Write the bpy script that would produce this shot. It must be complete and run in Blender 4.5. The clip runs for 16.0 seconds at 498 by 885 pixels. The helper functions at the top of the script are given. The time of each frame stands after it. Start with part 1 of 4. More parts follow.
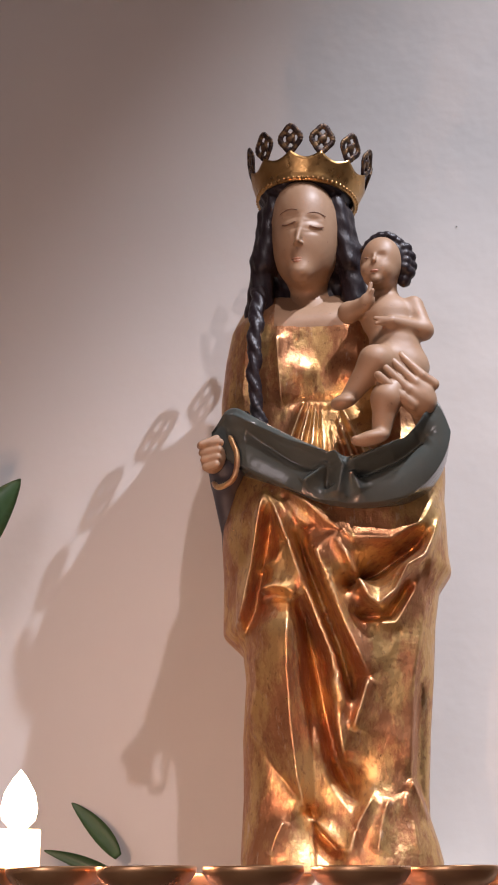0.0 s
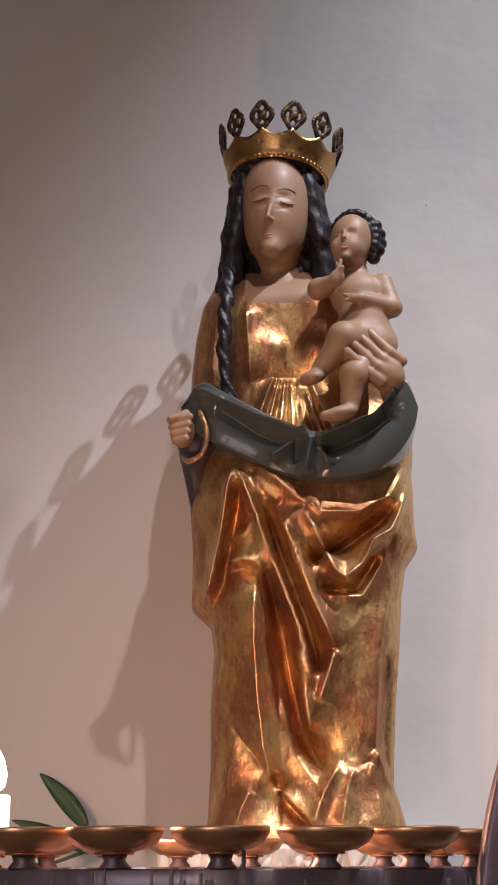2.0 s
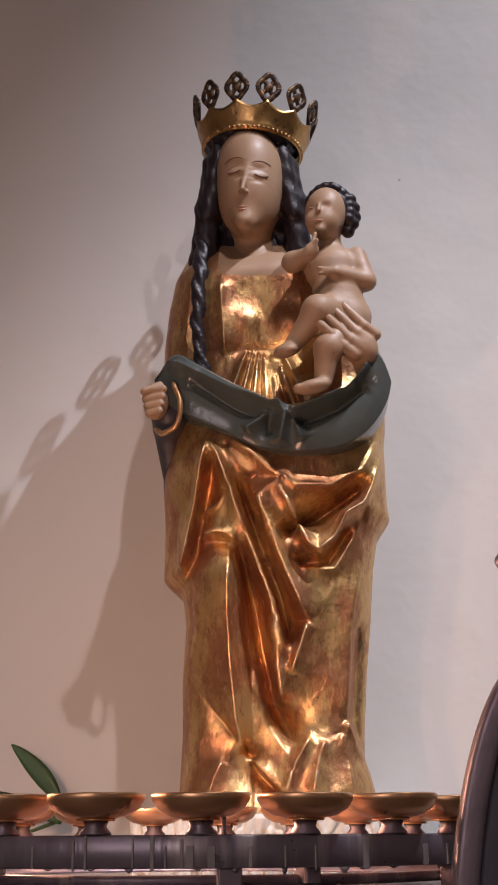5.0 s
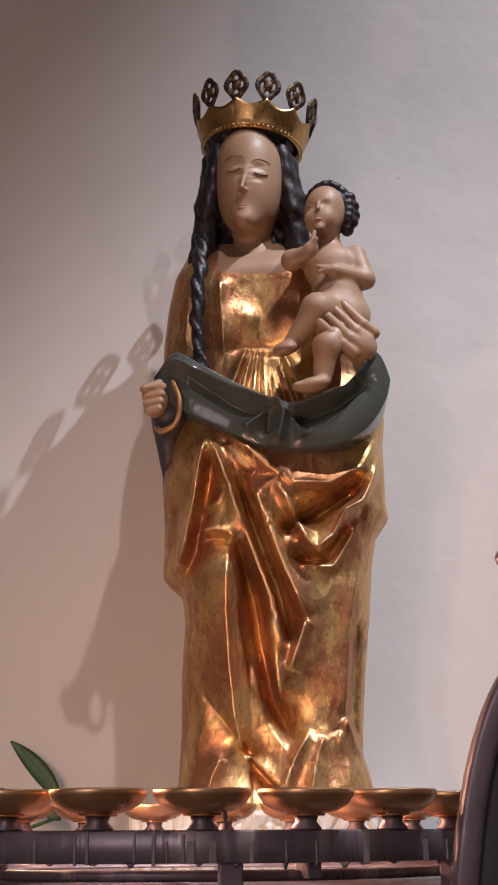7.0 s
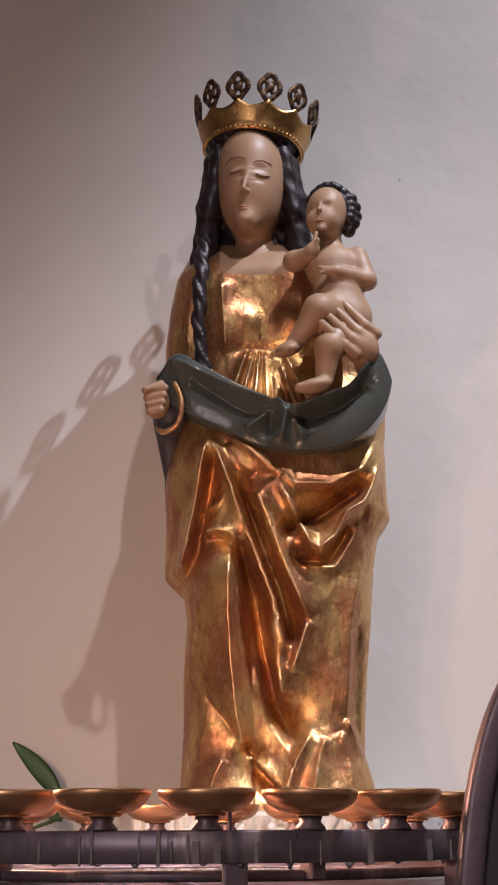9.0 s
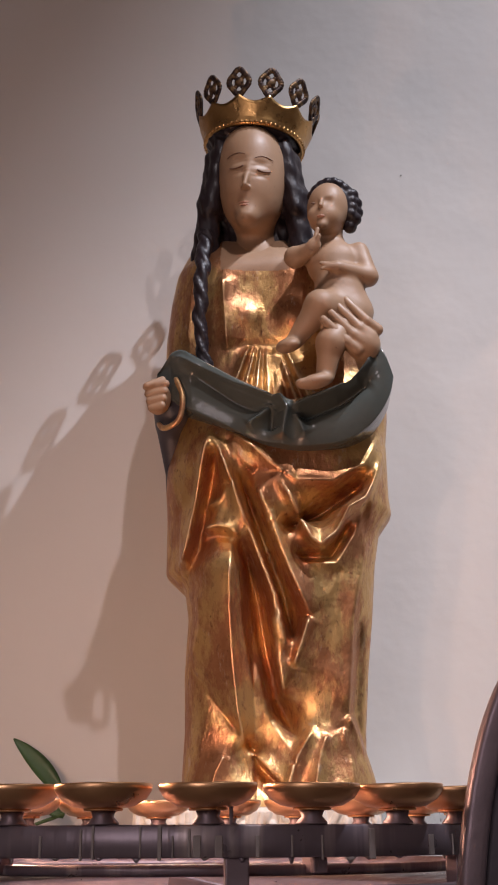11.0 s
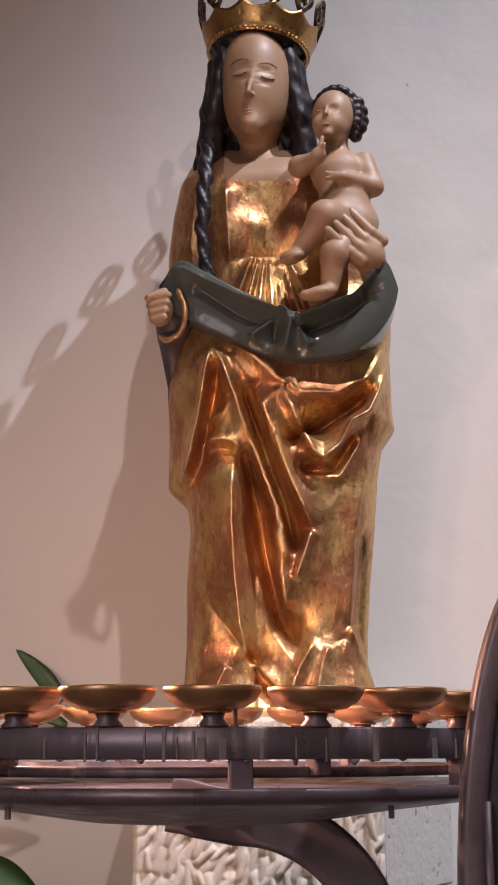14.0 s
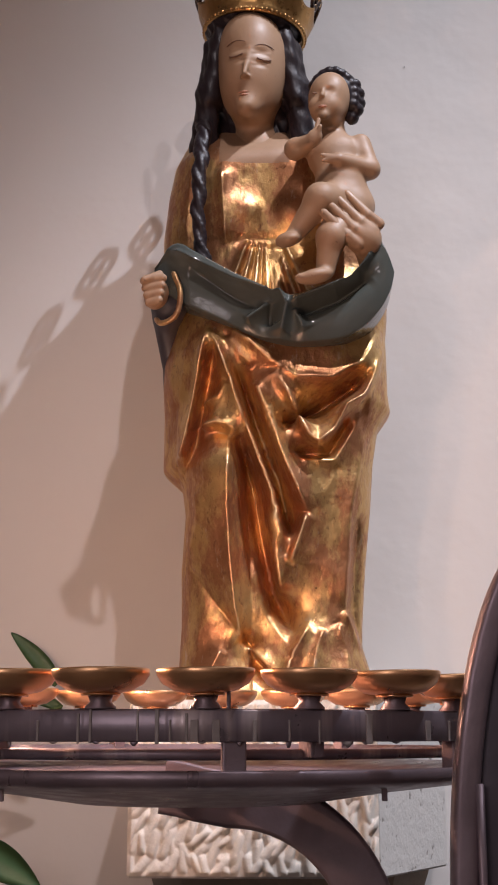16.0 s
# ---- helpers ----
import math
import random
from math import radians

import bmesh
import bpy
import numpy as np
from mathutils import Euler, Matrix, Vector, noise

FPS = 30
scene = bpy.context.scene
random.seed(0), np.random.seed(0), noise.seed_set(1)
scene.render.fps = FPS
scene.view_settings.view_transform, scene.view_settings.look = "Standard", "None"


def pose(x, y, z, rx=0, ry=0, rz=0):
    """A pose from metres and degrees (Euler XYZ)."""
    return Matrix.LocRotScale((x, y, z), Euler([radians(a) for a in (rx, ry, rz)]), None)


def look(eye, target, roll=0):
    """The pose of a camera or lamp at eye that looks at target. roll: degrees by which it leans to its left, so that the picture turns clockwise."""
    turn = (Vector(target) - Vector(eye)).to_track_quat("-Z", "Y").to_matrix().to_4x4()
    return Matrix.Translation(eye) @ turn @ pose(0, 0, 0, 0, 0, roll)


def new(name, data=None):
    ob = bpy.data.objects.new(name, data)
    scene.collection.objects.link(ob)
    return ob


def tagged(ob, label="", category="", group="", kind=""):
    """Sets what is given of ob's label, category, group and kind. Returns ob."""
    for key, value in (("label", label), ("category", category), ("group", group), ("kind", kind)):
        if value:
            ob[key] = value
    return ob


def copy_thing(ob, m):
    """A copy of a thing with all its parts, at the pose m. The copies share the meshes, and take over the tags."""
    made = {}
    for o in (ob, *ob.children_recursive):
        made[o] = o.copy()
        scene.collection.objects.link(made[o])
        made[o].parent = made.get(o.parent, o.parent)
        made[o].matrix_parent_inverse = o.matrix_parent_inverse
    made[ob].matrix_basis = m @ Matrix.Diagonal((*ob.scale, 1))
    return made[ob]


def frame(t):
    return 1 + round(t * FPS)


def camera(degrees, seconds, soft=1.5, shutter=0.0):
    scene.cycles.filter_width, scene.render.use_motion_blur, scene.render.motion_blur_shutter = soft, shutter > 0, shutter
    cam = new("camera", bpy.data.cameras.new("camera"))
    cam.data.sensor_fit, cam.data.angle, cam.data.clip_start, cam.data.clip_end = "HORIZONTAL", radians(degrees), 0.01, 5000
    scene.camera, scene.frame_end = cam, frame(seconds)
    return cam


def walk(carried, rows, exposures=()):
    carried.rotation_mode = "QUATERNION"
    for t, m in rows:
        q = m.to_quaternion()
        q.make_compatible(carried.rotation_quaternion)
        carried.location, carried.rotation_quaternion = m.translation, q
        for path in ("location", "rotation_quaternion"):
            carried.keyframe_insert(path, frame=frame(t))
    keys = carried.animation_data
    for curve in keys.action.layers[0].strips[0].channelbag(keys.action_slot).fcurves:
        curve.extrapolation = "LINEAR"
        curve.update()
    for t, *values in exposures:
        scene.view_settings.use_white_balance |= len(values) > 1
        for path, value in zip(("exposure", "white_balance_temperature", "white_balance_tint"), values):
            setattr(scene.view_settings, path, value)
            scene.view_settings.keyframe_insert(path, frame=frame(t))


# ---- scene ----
cam = camera(21.6, 16.0, soft=2.0)
EXPOSURES = [(0, 0.54, 6500, 21), (0.4, 0.32, 6500, 21), (1.4, 0.17, 6500, 21), (2.5, 0.16, 6500, 21), (4, 0.18, 6500, 21), (11.3, 0.18, 6500, 21), (13, 0.25, 6500, 21), (16, 0.28, 6500, 21)]
PATH = [
    (0, (0.098, -2.216, 1.464), (-0.085, -0.331, 2.107), -0.2),
    (0.5, (0.105, -2.223, 1.469), (-0.078, -0.34, 2.118), -0.2),
    (1, (0.1, -2.232, 1.466), (-0.073, -0.348, 2.113), -0.2),
    (1.5, (0.1, -2.227, 1.454), (-0.047, -0.333, 2.078), -0.2),
    (2, (0.098, -2.229, 1.451), (-0.038, -0.331, 2.064), -0.2),
    (2.5, (0.097, -2.227, 1.45), (-0.02, -0.322, 2.049), -0.2),
    (3, (0.096, -2.225, 1.45), (-0.007, -0.317, 2.04), -0.2),
    (3.5, (0.096, -2.232, 1.45), (0.007, -0.32, 2.031), -0.3),
    (4, (0.091, -2.229, 1.446), (0.005, -0.317, 2.025), -0.3),
    (6.5, (0.082, -2.236, 1.446), (0.003, -0.322, 2.019), -0.4),
    (7, (0.081, -2.236, 1.444), (0.002, -0.322, 2.018), -0.3),
    (7.5, (0.082, -2.234, 1.442), (0.002, -0.32, 2.017), -0.3),
    (8, (0.078, -2.232, 1.443), (-0.001, -0.318, 2.018), -0.4),
    (8.5, (0.078, -2.234, 1.444), (-0.001, -0.32, 2.018), -0.3),
    (9, (0.077, -2.237, 1.443), (-0.001, -0.324, 2.019), -0.3),
    (11.5, (0.077, -2.23, 1.438), (-0.004, -0.315, 2.01), -0.3),
    (12, (0.07, -2.221, 1.434), (-0.011, -0.299, 1.981), -0.1),
    (12.5, (0.071, -2.212, 1.429), (-0.012, -0.275, 1.918), -0.1),
    (13, (0.069, -2.211, 1.43), (-0.014, -0.268, 1.897), -0.1),
    (13.5, (0.069, -2.212, 1.429), (-0.013, -0.267, 1.889), -0.1),
    (14, (0.072, -2.216, 1.429), (-0.01, -0.271, 1.888), -0.1),
    (14.5, (0.074, -2.218, 1.429), (-0.01, -0.273, 1.887), -0.1),
    (15, (0.074, -2.216, 1.431), (-0.008, -0.271, 1.888), 0.0),
    (15.5, (0.074, -2.215, 1.431), (-0.009, -0.27, 1.889), -0.0),
    (16, (0.074, -2.212, 1.428), (-0.003, -0.261, 1.864), -0.0),
]
walk(cam, [(t, look(eye, target, roll)) for t, eye, target, roll in PATH], EXPOSURES)

# ---- light ----
def lamp(name, kind, place, energy, colour, size, target=None, cone=60, blend=0.5):
    data = bpy.data.lights.new(name, kind)
    data.energy, data.color = energy, colour
    if kind == "SPOT":
        data.spot_size, data.spot_blend, data.shadow_soft_size = radians(cone), blend, size
    elif kind == "POINT":
        data.shadow_soft_size = size
    ob = new(name, data)
    ob.matrix_world = look(place, target) if target else Matrix.Translation(place)
    return ob


world = bpy.data.worlds.new("world")
scene.world = world
world.use_nodes = True
world.node_tree.nodes["Background"].inputs[0].default_value = (0.75, 0.85, 1.0, 1)
world.node_tree.nodes["Background"].inputs[1].default_value = 0.02

lamp("spot_side", "SPOT", (3.23, -2.40, 8.47), 2350, (0.83, 0.92, 1.0), 0.045, (0.48, 0.157, 1.65), 24, 1.0)
lamp("spot_front", "SPOT", (0.72, -2.05, 4.40), 138, (1.0, 0.93, 0.90), 0.03, (0.22, 0.0, 1.45), 44, 1.0)
lamp("flame_light", "POINT", (-0.285, -0.778, 1.565), 4.5, (1.0, 0.57, 0.37), 0.015)
lamp("flame_light", "POINT", (-0.279, -1.024, 1.565), 4.5, (1.0, 0.57, 0.37), 0.015)
# soft fill added to brighten gold, rack and shadows; no known lamp stands here
lamp("fill_light", "POINT", (-0.9, -3.6, 2.2), 36, (1.0, 0.91, 0.90), 0.5)


# ---- materials ----
class Mat:
    """A node material with a few shortcuts."""

    def __init__(self, name, rough=0.5, metal=0.0):
        self.m = bpy.data.materials.new(name)
        self.m.use_nodes = True
        self.t = self.m.node_tree
        self.b = self.t.nodes["Principled BSDF"]
        self.b.inputs["Roughness"].default_value = rough
        self.b.inputs["Metallic"].default_value = metal
        self.co = self.t.nodes.new("ShaderNodeTexCoord").outputs["Object"]

    def link(self, a, b):
        self.t.links.new(a, b)

    def noise(self, scale, detail=4, stretch=(1, 1, 1), rough=0.55):
        mp = self.t.nodes.new("ShaderNodeMapping")
        mp.inputs["Scale"].default_value = stretch
        self.link(self.co, mp.inputs["Vector"])
        n = self.t.nodes.new("ShaderNodeTexNoise")
        n.inputs["Scale"].default_value, n.inputs["Detail"].default_value = scale, detail
        n.inputs["Roughness"].default_value = rough
        self.link(mp.outputs[0], n.inputs["Vector"])
        return n.outputs["Fac"]

    def ramp(self, fac, *stops):
        r = self.t.nodes.new("ShaderNodeValToRGB")
        e = r.color_ramp.elements
        while len(e) < len(stops):
            e.new(0.5)
        for el, (at, col) in zip(e, stops):
            el.position, el.color = at, (*col, 1)
        self.link(fac, r.inputs["Fac"])
        return r.outputs["Color"]

    def mix(self, fac, a, b, kind="MIX"):
        n = self.t.nodes.new("ShaderNodeMix")
        n.data_type, n.blend_type = "RGBA", kind
        for sock, v in ((n.inputs["Factor"], fac), (n.inputs["A"], a), (n.inputs["B"], b)):
            if isinstance(v, (int, float)):
                sock.default_value = v
            elif isinstance(v, tuple):
                sock.default_value = (*v, 1)
            else:
                self.link(v, sock)
        return n.outputs["Result"]

    def colour(self, sock):
        if isinstance(sock, tuple):
            self.b.inputs["Base Color"].default_value = (*sock, 1)
        else:
            self.link(sock, self.b.inputs["Base Color"])
        return self

    def rough(self, fac, lo, hi):
        n = self.t.nodes.new("ShaderNodeMapRange")
        n.inputs["From Min"].default_value, n.inputs["From Max"].default_value = 0.3, 0.7
        n.inputs["To Min"].default_value, n.inputs["To Max"].default_value = lo, hi
        self.link(fac, n.inputs["Value"])
        self.link(n.outputs[0], self.b.inputs["Roughness"])
        return self

    def bump(self, fac, depth, strength=1.0):
        n = self.t.nodes.new("ShaderNodeBump")
        n.inputs["Distance"].default_value, n.inputs["Strength"].default_value = depth, strength
        self.link(fac, n.inputs["Height"])
        if self.b.inputs["Normal"].links:
            self.link(self.b.inputs["Normal"].links[0].from_socket, n.inputs["Normal"])
        self.link(n.outputs[0], self.b.inputs["Normal"])
        return self


def spec(mat, value):
    mat.b.inputs["Specular IOR Level"].default_value = value
    return mat


PLASTER = Mat("plaster", 0.9)
PLASTER.colour(PLASTER.mix(PLASTER.noise(1.6, 5), (0.60, 0.57, 0.54), (0.68, 0.645, 0.61)))
PLASTER.bump(PLASTER.noise(40, 6), 0.0012, 0.35).bump(PLASTER.noise(7, 3), 0.006, 0.5)

GOLD = Mat("gilding", 0.4, 0.82)
_patch = GOLD.ramp(GOLD.noise(17, 9, (1, 1, 0.5), 0.74), (0.45, (0, 0, 0)), (0.55, (1, 1, 1)))
_speck = GOLD.ramp(GOLD.noise(110, 6, (1, 1, 0.6), 0.65), (0.56, (0, 0, 0)), (0.74, (1, 1, 1)))
_scuff = GOLD.ramp(GOLD.noise(38, 8, (1, 1, 0.35), 0.75), (0.60, (0, 0, 0)), (0.70, (1, 1, 1)))
_tone = GOLD.mix(GOLD.noise(20, 5), (0.54, 0.32, 0.125), (0.71, 0.465, 0.20))
_bole = GOLD.mix(_patch, _tone, GOLD.mix(GOLD.noise(55, 6), (0.35, 0.14, 0.065), (0.52, 0.26, 0.125)))
_dirt = GOLD.mix(_speck, _bole, (0.25, 0.11, 0.06))
_worn = GOLD.mix(_scuff, _dirt, (0.66, 0.50, 0.36))
# brighter gold on fold crests: rubbed wear plus highlight lines put in the colour
_edge_glint = GOLD.ramp(GOLD.t.nodes.new("ShaderNodeNewGeometry").outputs["Pointiness"], (0.53, (0, 0, 0)), (0.60, (1, 1, 1)))
GOLD.colour(GOLD.mix(_edge_glint, _worn, (0.86, 0.62, 0.36)))
GOLD.rough(GOLD.noise(34, 6, rough=0.7), 0.26, 0.54)
GOLD.bump(GOLD.noise(30, 5), 0.0042, 0.6).bump(GOLD.noise(85, 6, (1, 1, 0.6)), 0.0026, 0.7).bump(GOLD.noise(260, 3), 0.0003, 0.5)

FLESH = Mat("painted_flesh", 0.42)
_grime = FLESH.ramp(FLESH.noise(90, 7, rough=0.7), (0.62, (0, 0, 0)), (0.72, (1, 1, 1)))
FLESH.colour(FLESH.mix(_grime, FLESH.mix(FLESH.noise(14, 5), (0.275, 0.16, 0.092), (0.37, 0.232, 0.14)), (0.20, 0.11, 0.065)))
FLESH.rough(FLESH.noise(30, 5), 0.42, 0.62)
FLESH.bump(FLESH.noise(60, 4), 0.0012, 0.4)
LIP = Mat("painted_lip", 0.4)
LIP.colour(LIP.mix(LIP.noise(60), (0.36, 0.16, 0.10), (0.42, 0.20, 0.13)))
BROW = Mat("painted_brow", 0.5)
BROW.colour(BROW.mix(BROW.noise(60), (0.13, 0.065, 0.04), (0.19, 0.10, 0.06)))
HAIR = spec(Mat("dark_hair_paint", 0.42), 0.3)
HAIR.colour(HAIR.mix(HAIR.noise(40, 5), (0.009, 0.006, 0.008), (0.024, 0.016, 0.019)))
HAIR.bump(HAIR.noise(60, 4, (1, 1, 0.35)), 0.004, 0.7)
LINING = Mat("dark_green_lining", 0.3)
LINING.colour(LINING.mix(LINING.noise(12, 5), (0.050, 0.060, 0.055), (0.085, 0.095, 0.088)))
LINING.rough(LINING.noise(18, 4), 0.07, 0.20)
LINING.bump(LINING.noise(30, 4), 0.002, 0.5)
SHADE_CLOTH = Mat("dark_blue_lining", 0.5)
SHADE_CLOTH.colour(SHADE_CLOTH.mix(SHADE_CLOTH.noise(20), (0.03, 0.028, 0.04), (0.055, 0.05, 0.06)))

CROWN = Mat("crown_gold", 0.24, 1.0)
CROWN.colour(CROWN.mix(CROWN.noise(34, 6), (0.30, 0.15, 0.055), (0.64, 0.39, 0.15)))
CROWN.rough(CROWN.noise(50, 5), 0.22, 0.46)
CROWN.bump(CROWN.noise(45, 5), 0.0030, 0.6)
TARNISH = Mat("tarnished_finial", 0.45, 0.8)
TARNISH.colour(TARNISH.ramp(TARNISH.noise(90, 4), (0.47, (0.045, 0.03, 0.028)), (0.70, (0.30, 0.18, 0.08))))

IRON = Mat("forged_iron", 0.42, 0.6)
IRON.colour(IRON.mix(IRON.noise(18, 6), (0.14, 0.105, 0.120), (0.36, 0.275, 0.30)))
IRON.rough(IRON.noise(40, 5, (1, 1, 0.2)), 0.25, 0.6)
IRON.bump(IRON.noise(70, 5), 0.0012, 0.6)
# darker copy of the iron: the shade on the hoop's inner face as colour
SHADED_IRON = Mat("shaded_iron", 0.5, 0.5)
SHADED_IRON.colour(SHADED_IRON.mix(SHADED_IRON.noise(24, 6), (0.045, 0.038, 0.048), (0.10, 0.085, 0.10)))
SHADED_IRON.bump(SHADED_IRON.noise(60, 5), 0.0012, 0.6)
WAXED = Mat("wax_stained_iron", 0.4, 0.55)
_drip = WAXED.ramp(WAXED.noise(34, 4, (1, 1, 0.06)), (0.52, (0, 0, 0)), (0.66, (1, 1, 1)))
WAXED.colour(WAXED.mix(_drip, WAXED.mix(WAXED.noise(20, 5), (0.15, 0.12, 0.145), (0.34, 0.275, 0.31)), (0.50, 0.41, 0.41)))
WAXED.rough(WAXED.noise(40, 5), 0.25, 0.55)
WAXED.bump(WAXED.noise(34, 4, (1, 1, 0.06)), 0.003, 0.6)
WAXRUN = Mat("grey_wax", 0.4)
WAXRUN.colour(WAXRUN.mix(WAXRUN.noise(80), (0.22, 0.18, 0.17), (0.42, 0.36, 0.34)))
BRASS = Mat("copper_brass", 0.3, 0.88)
BRASS.colour(BRASS.mix(BRASS.noise(24, 5), (0.72, 0.37, 0.18), (0.86, 0.52, 0.28)))
BRASS.rough(BRASS.noise(50, 4), 0.24, 0.46)
BRASS.bump(BRASS.noise(50, 4), 0.0008, 0.5)
WAX = Mat("glowing_white_wax", 0.45)
WAX.colour((0.82, 0.78, 0.70))
WAX.b.inputs["Subsurface Weight"].default_value = 0.4
WAX.b.inputs["Subsurface Radius"].default_value = (0.03, 0.015, 0.008)
# glow given to the wax itself, in place of the flame's light in it
WAX.b.inputs["Emission Color"].default_value = (1.0, 0.72, 0.45, 1)
WAX.b.inputs["Emission Strength"].default_value = 3.0
FLAME = Mat("flame", 0.5)
FLAME.colour((0, 0, 0))
FLAME.b.inputs["Emission Color"].default_value = (1.0, 0.78, 0.5, 1)
FLAME.b.inputs["Emission Strength"].default_value = 28
WICK = Mat("wick", 0.9)
WICK.colour((0.02, 0.018, 0.016))
STONE = Mat("pale_sandstone", 0.85)
STONE.colour(STONE.mix(STONE.noise(20, 6), (0.58, 0.53, 0.46), (0.72, 0.67, 0.60)))
STONE.bump(STONE.noise(120, 5), 0.002, 0.7)
STONE_SIDE = Mat("pitted_sandstone", 0.85)
_pits = STONE_SIDE.ramp(STONE_SIDE.noise(60, 3), (0.28, (0.2, 0.18, 0.16)), (0.36, (0.50, 0.48, 0.45)))
STONE_SIDE.colour(_pits)
STONE_SIDE.bump(STONE_SIDE.noise(60, 3), 0.003, 0.6).bump(STONE_SIDE.noise(200, 4), 0.001, 0.6)
# browner stone: the shade below the console block is put in its colour
CORBEL = Mat("shaded_sandstone", 0.9)
CORBEL.colour(CORBEL.mix(CORBEL.noise(20, 6), (0.22, 0.17, 0.13), (0.30, 0.24, 0.19)))
CORBEL.bump(CORBEL.noise(100, 5), 0.002, 0.6)
LEAF = Mat("leaf", 0.4)
LEAF.colour(LEAF.mix(LEAF.noise(30, 4), (0.060, 0.125, 0.05), (0.105, 0.20, 0.085)))
LEAF.bump(LEAF.noise(60, 3, (0.2, 1, 1)), 0.001, 0.5)
STEM = Mat("stem", 0.5)
STEM.colour((0.06, 0.10, 0.035))
POT = Mat("clay_pot", 0.8)
POT.colour(POT.mix(POT.noise(20), (0.30, 0.14, 0.08), (0.36, 0.18, 0.10)))
TILE = Mat("floor_stone", 0.6)
TILE.colour(TILE.mix(TILE.noise(6, 5), (0.16, 0.13, 0.11), (0.24, 0.20, 0.17)))
TILE.bump(TILE.noise(40), 0.002, 0.4)


# ---- mesh tools ----
def mesh_object(name, verts, faces, mats, idx=None, smooth=True, parent=None, label=""):
    me = bpy.data.meshes.new(name)
    me.from_pydata([tuple(v) for v in verts], [], [tuple(int(i) for i in f) for f in faces])
    for m in mats if isinstance(mats, (list, tuple)) else [mats]:
        me.materials.append(m.m)
    if idx is not None:
        me.polygons.foreach_set("material_index", np.asarray(idx, dtype=np.int32))
    me.polygons.foreach_set("use_smooth", np.full(len(me.polygons), smooth))
    me.update()
    ob = new(name, me)
    if parent is not None:
        ob.parent = parent
    return tagged(ob, label) if label else ob


def part(name, bm, material, parent, label="", smooth=False):
    me = bpy.data.meshes.new(name)
    bm.normal_update()
    bm.to_mesh(me)
    bm.free()
    me.materials.append(material.m)
    me.polygons.foreach_set("use_smooth", np.full(len(me.polygons), smooth))
    ob = new(name, me)
    if parent is not None:
        ob.parent = parent
    return tagged(ob, label) if label else ob


def empty(name, place, label, category, group="", kind=""):
    ob = new(name)
    ob.location = place
    return tagged(ob, label, category, group, kind)


def box(bm, lo, hi, bevel=0.0):
    r = bmesh.ops.create_cube(bm, size=1)
    lo, hi = Vector(lo), Vector(hi)
    for v in r["verts"]:
        v.co = Vector(((lo[i] + hi[i]) / 2 + v.co[i] * (hi[i] - lo[i]) for i in range(3)))
    if bevel:
        es = list({e for v in r["verts"] for e in v.link_edges})
        bmesh.ops.bevel(bm, geom=es, offset=bevel, segments=2, affect="EDGES", profile=0.5)
    return bm


def lathe(profile, steps=40, arc=360.0, centre=(0, 0, 0)):
    """A bmesh turned from (radius, height) pairs."""
    bm = bmesh.new()
    closed = arc >= 360
    rows = []
    n = steps if closed else steps + 1
    for k in range(n):
        a = radians(arc) * k / steps
        rows.append([bm.verts.new((centre[0] + r * math.cos(a), centre[1] + r * math.sin(a), centre[2] + z)) for r, z in profile])
    for k in range(steps):
        a, b = rows[k], rows[(k + 1) % n]
        for i in range(len(profile) - 1):
            bm.faces.new((a[i], b[i], b[i + 1], a[i + 1]))
    bmesh.ops.remove_doubles(bm, verts=bm.verts, dist=1e-6)
    return bm


def sweep(path, section, closed=False):
    """A bmesh of a section (pairs) carried along a path; the section's first axis lies across, its second along y."""
    bm = bmesh.new()
    rings = []
    n = len(path)
    for i, p in enumerate(path):
        a = Vector(path[(i - 1) % n] if closed or i else path[0])
        b = Vector(path[(i + 1) % n] if closed or i < n - 1 else path[-1])
        t = (b - a).normalized()
        side = t.cross(Vector((0, 1, 0))).normalized()
        up = side.cross(t).normalized()
        rings.append([bm.verts.new(Vector(p) + side * u + up * v) for u, v in section])
    m = len(section)
    for i in range(n if closed else n - 1):
        r, s = rings[i], rings[(i + 1) % n]
        for k in range(m):
            bm.faces.new((r[k], s[k], s[(k + 1) % m], r[(k + 1) % m]))
    if not closed:
        bm.faces.new(rings[0][::-1])
        bm.faces.new(rings[-1])
    bmesh.ops.recalc_face_normals(bm, faces=bm.faces)
    return bm


def rounded(w, h, r, k=3):
    """A rounded rectangle section."""
    out = []
    for cx, cy, a0 in ((w / 2 - r, h / 2 - r, 0), (-w / 2 + r, h / 2 - r, 90), (-w / 2 + r, -h / 2 + r, 180), (w / 2 - r, -h / 2 + r, 270)):
        for i in range(k + 1):
            a = radians(a0 + 90 * i / k)
            out.append((cx + r * math.cos(a), cy + r * math.sin(a)))
    return out


# ---- carved solids: smooth unions of simple forms, meshed on a lattice ----
def capsule(a, b, ra, rb=None):
    a, b = np.array(a, float), np.array(b, float)
    rb = ra if rb is None else rb

    def d(p):
        ab = b - a
        t = np.clip(((p - a) @ ab) / max(ab @ ab, 1e-12), 0, 1)
        return np.linalg.norm(p - a - t[..., None] * ab, axis=-1) - (ra + (rb - ra) * t)
    return d


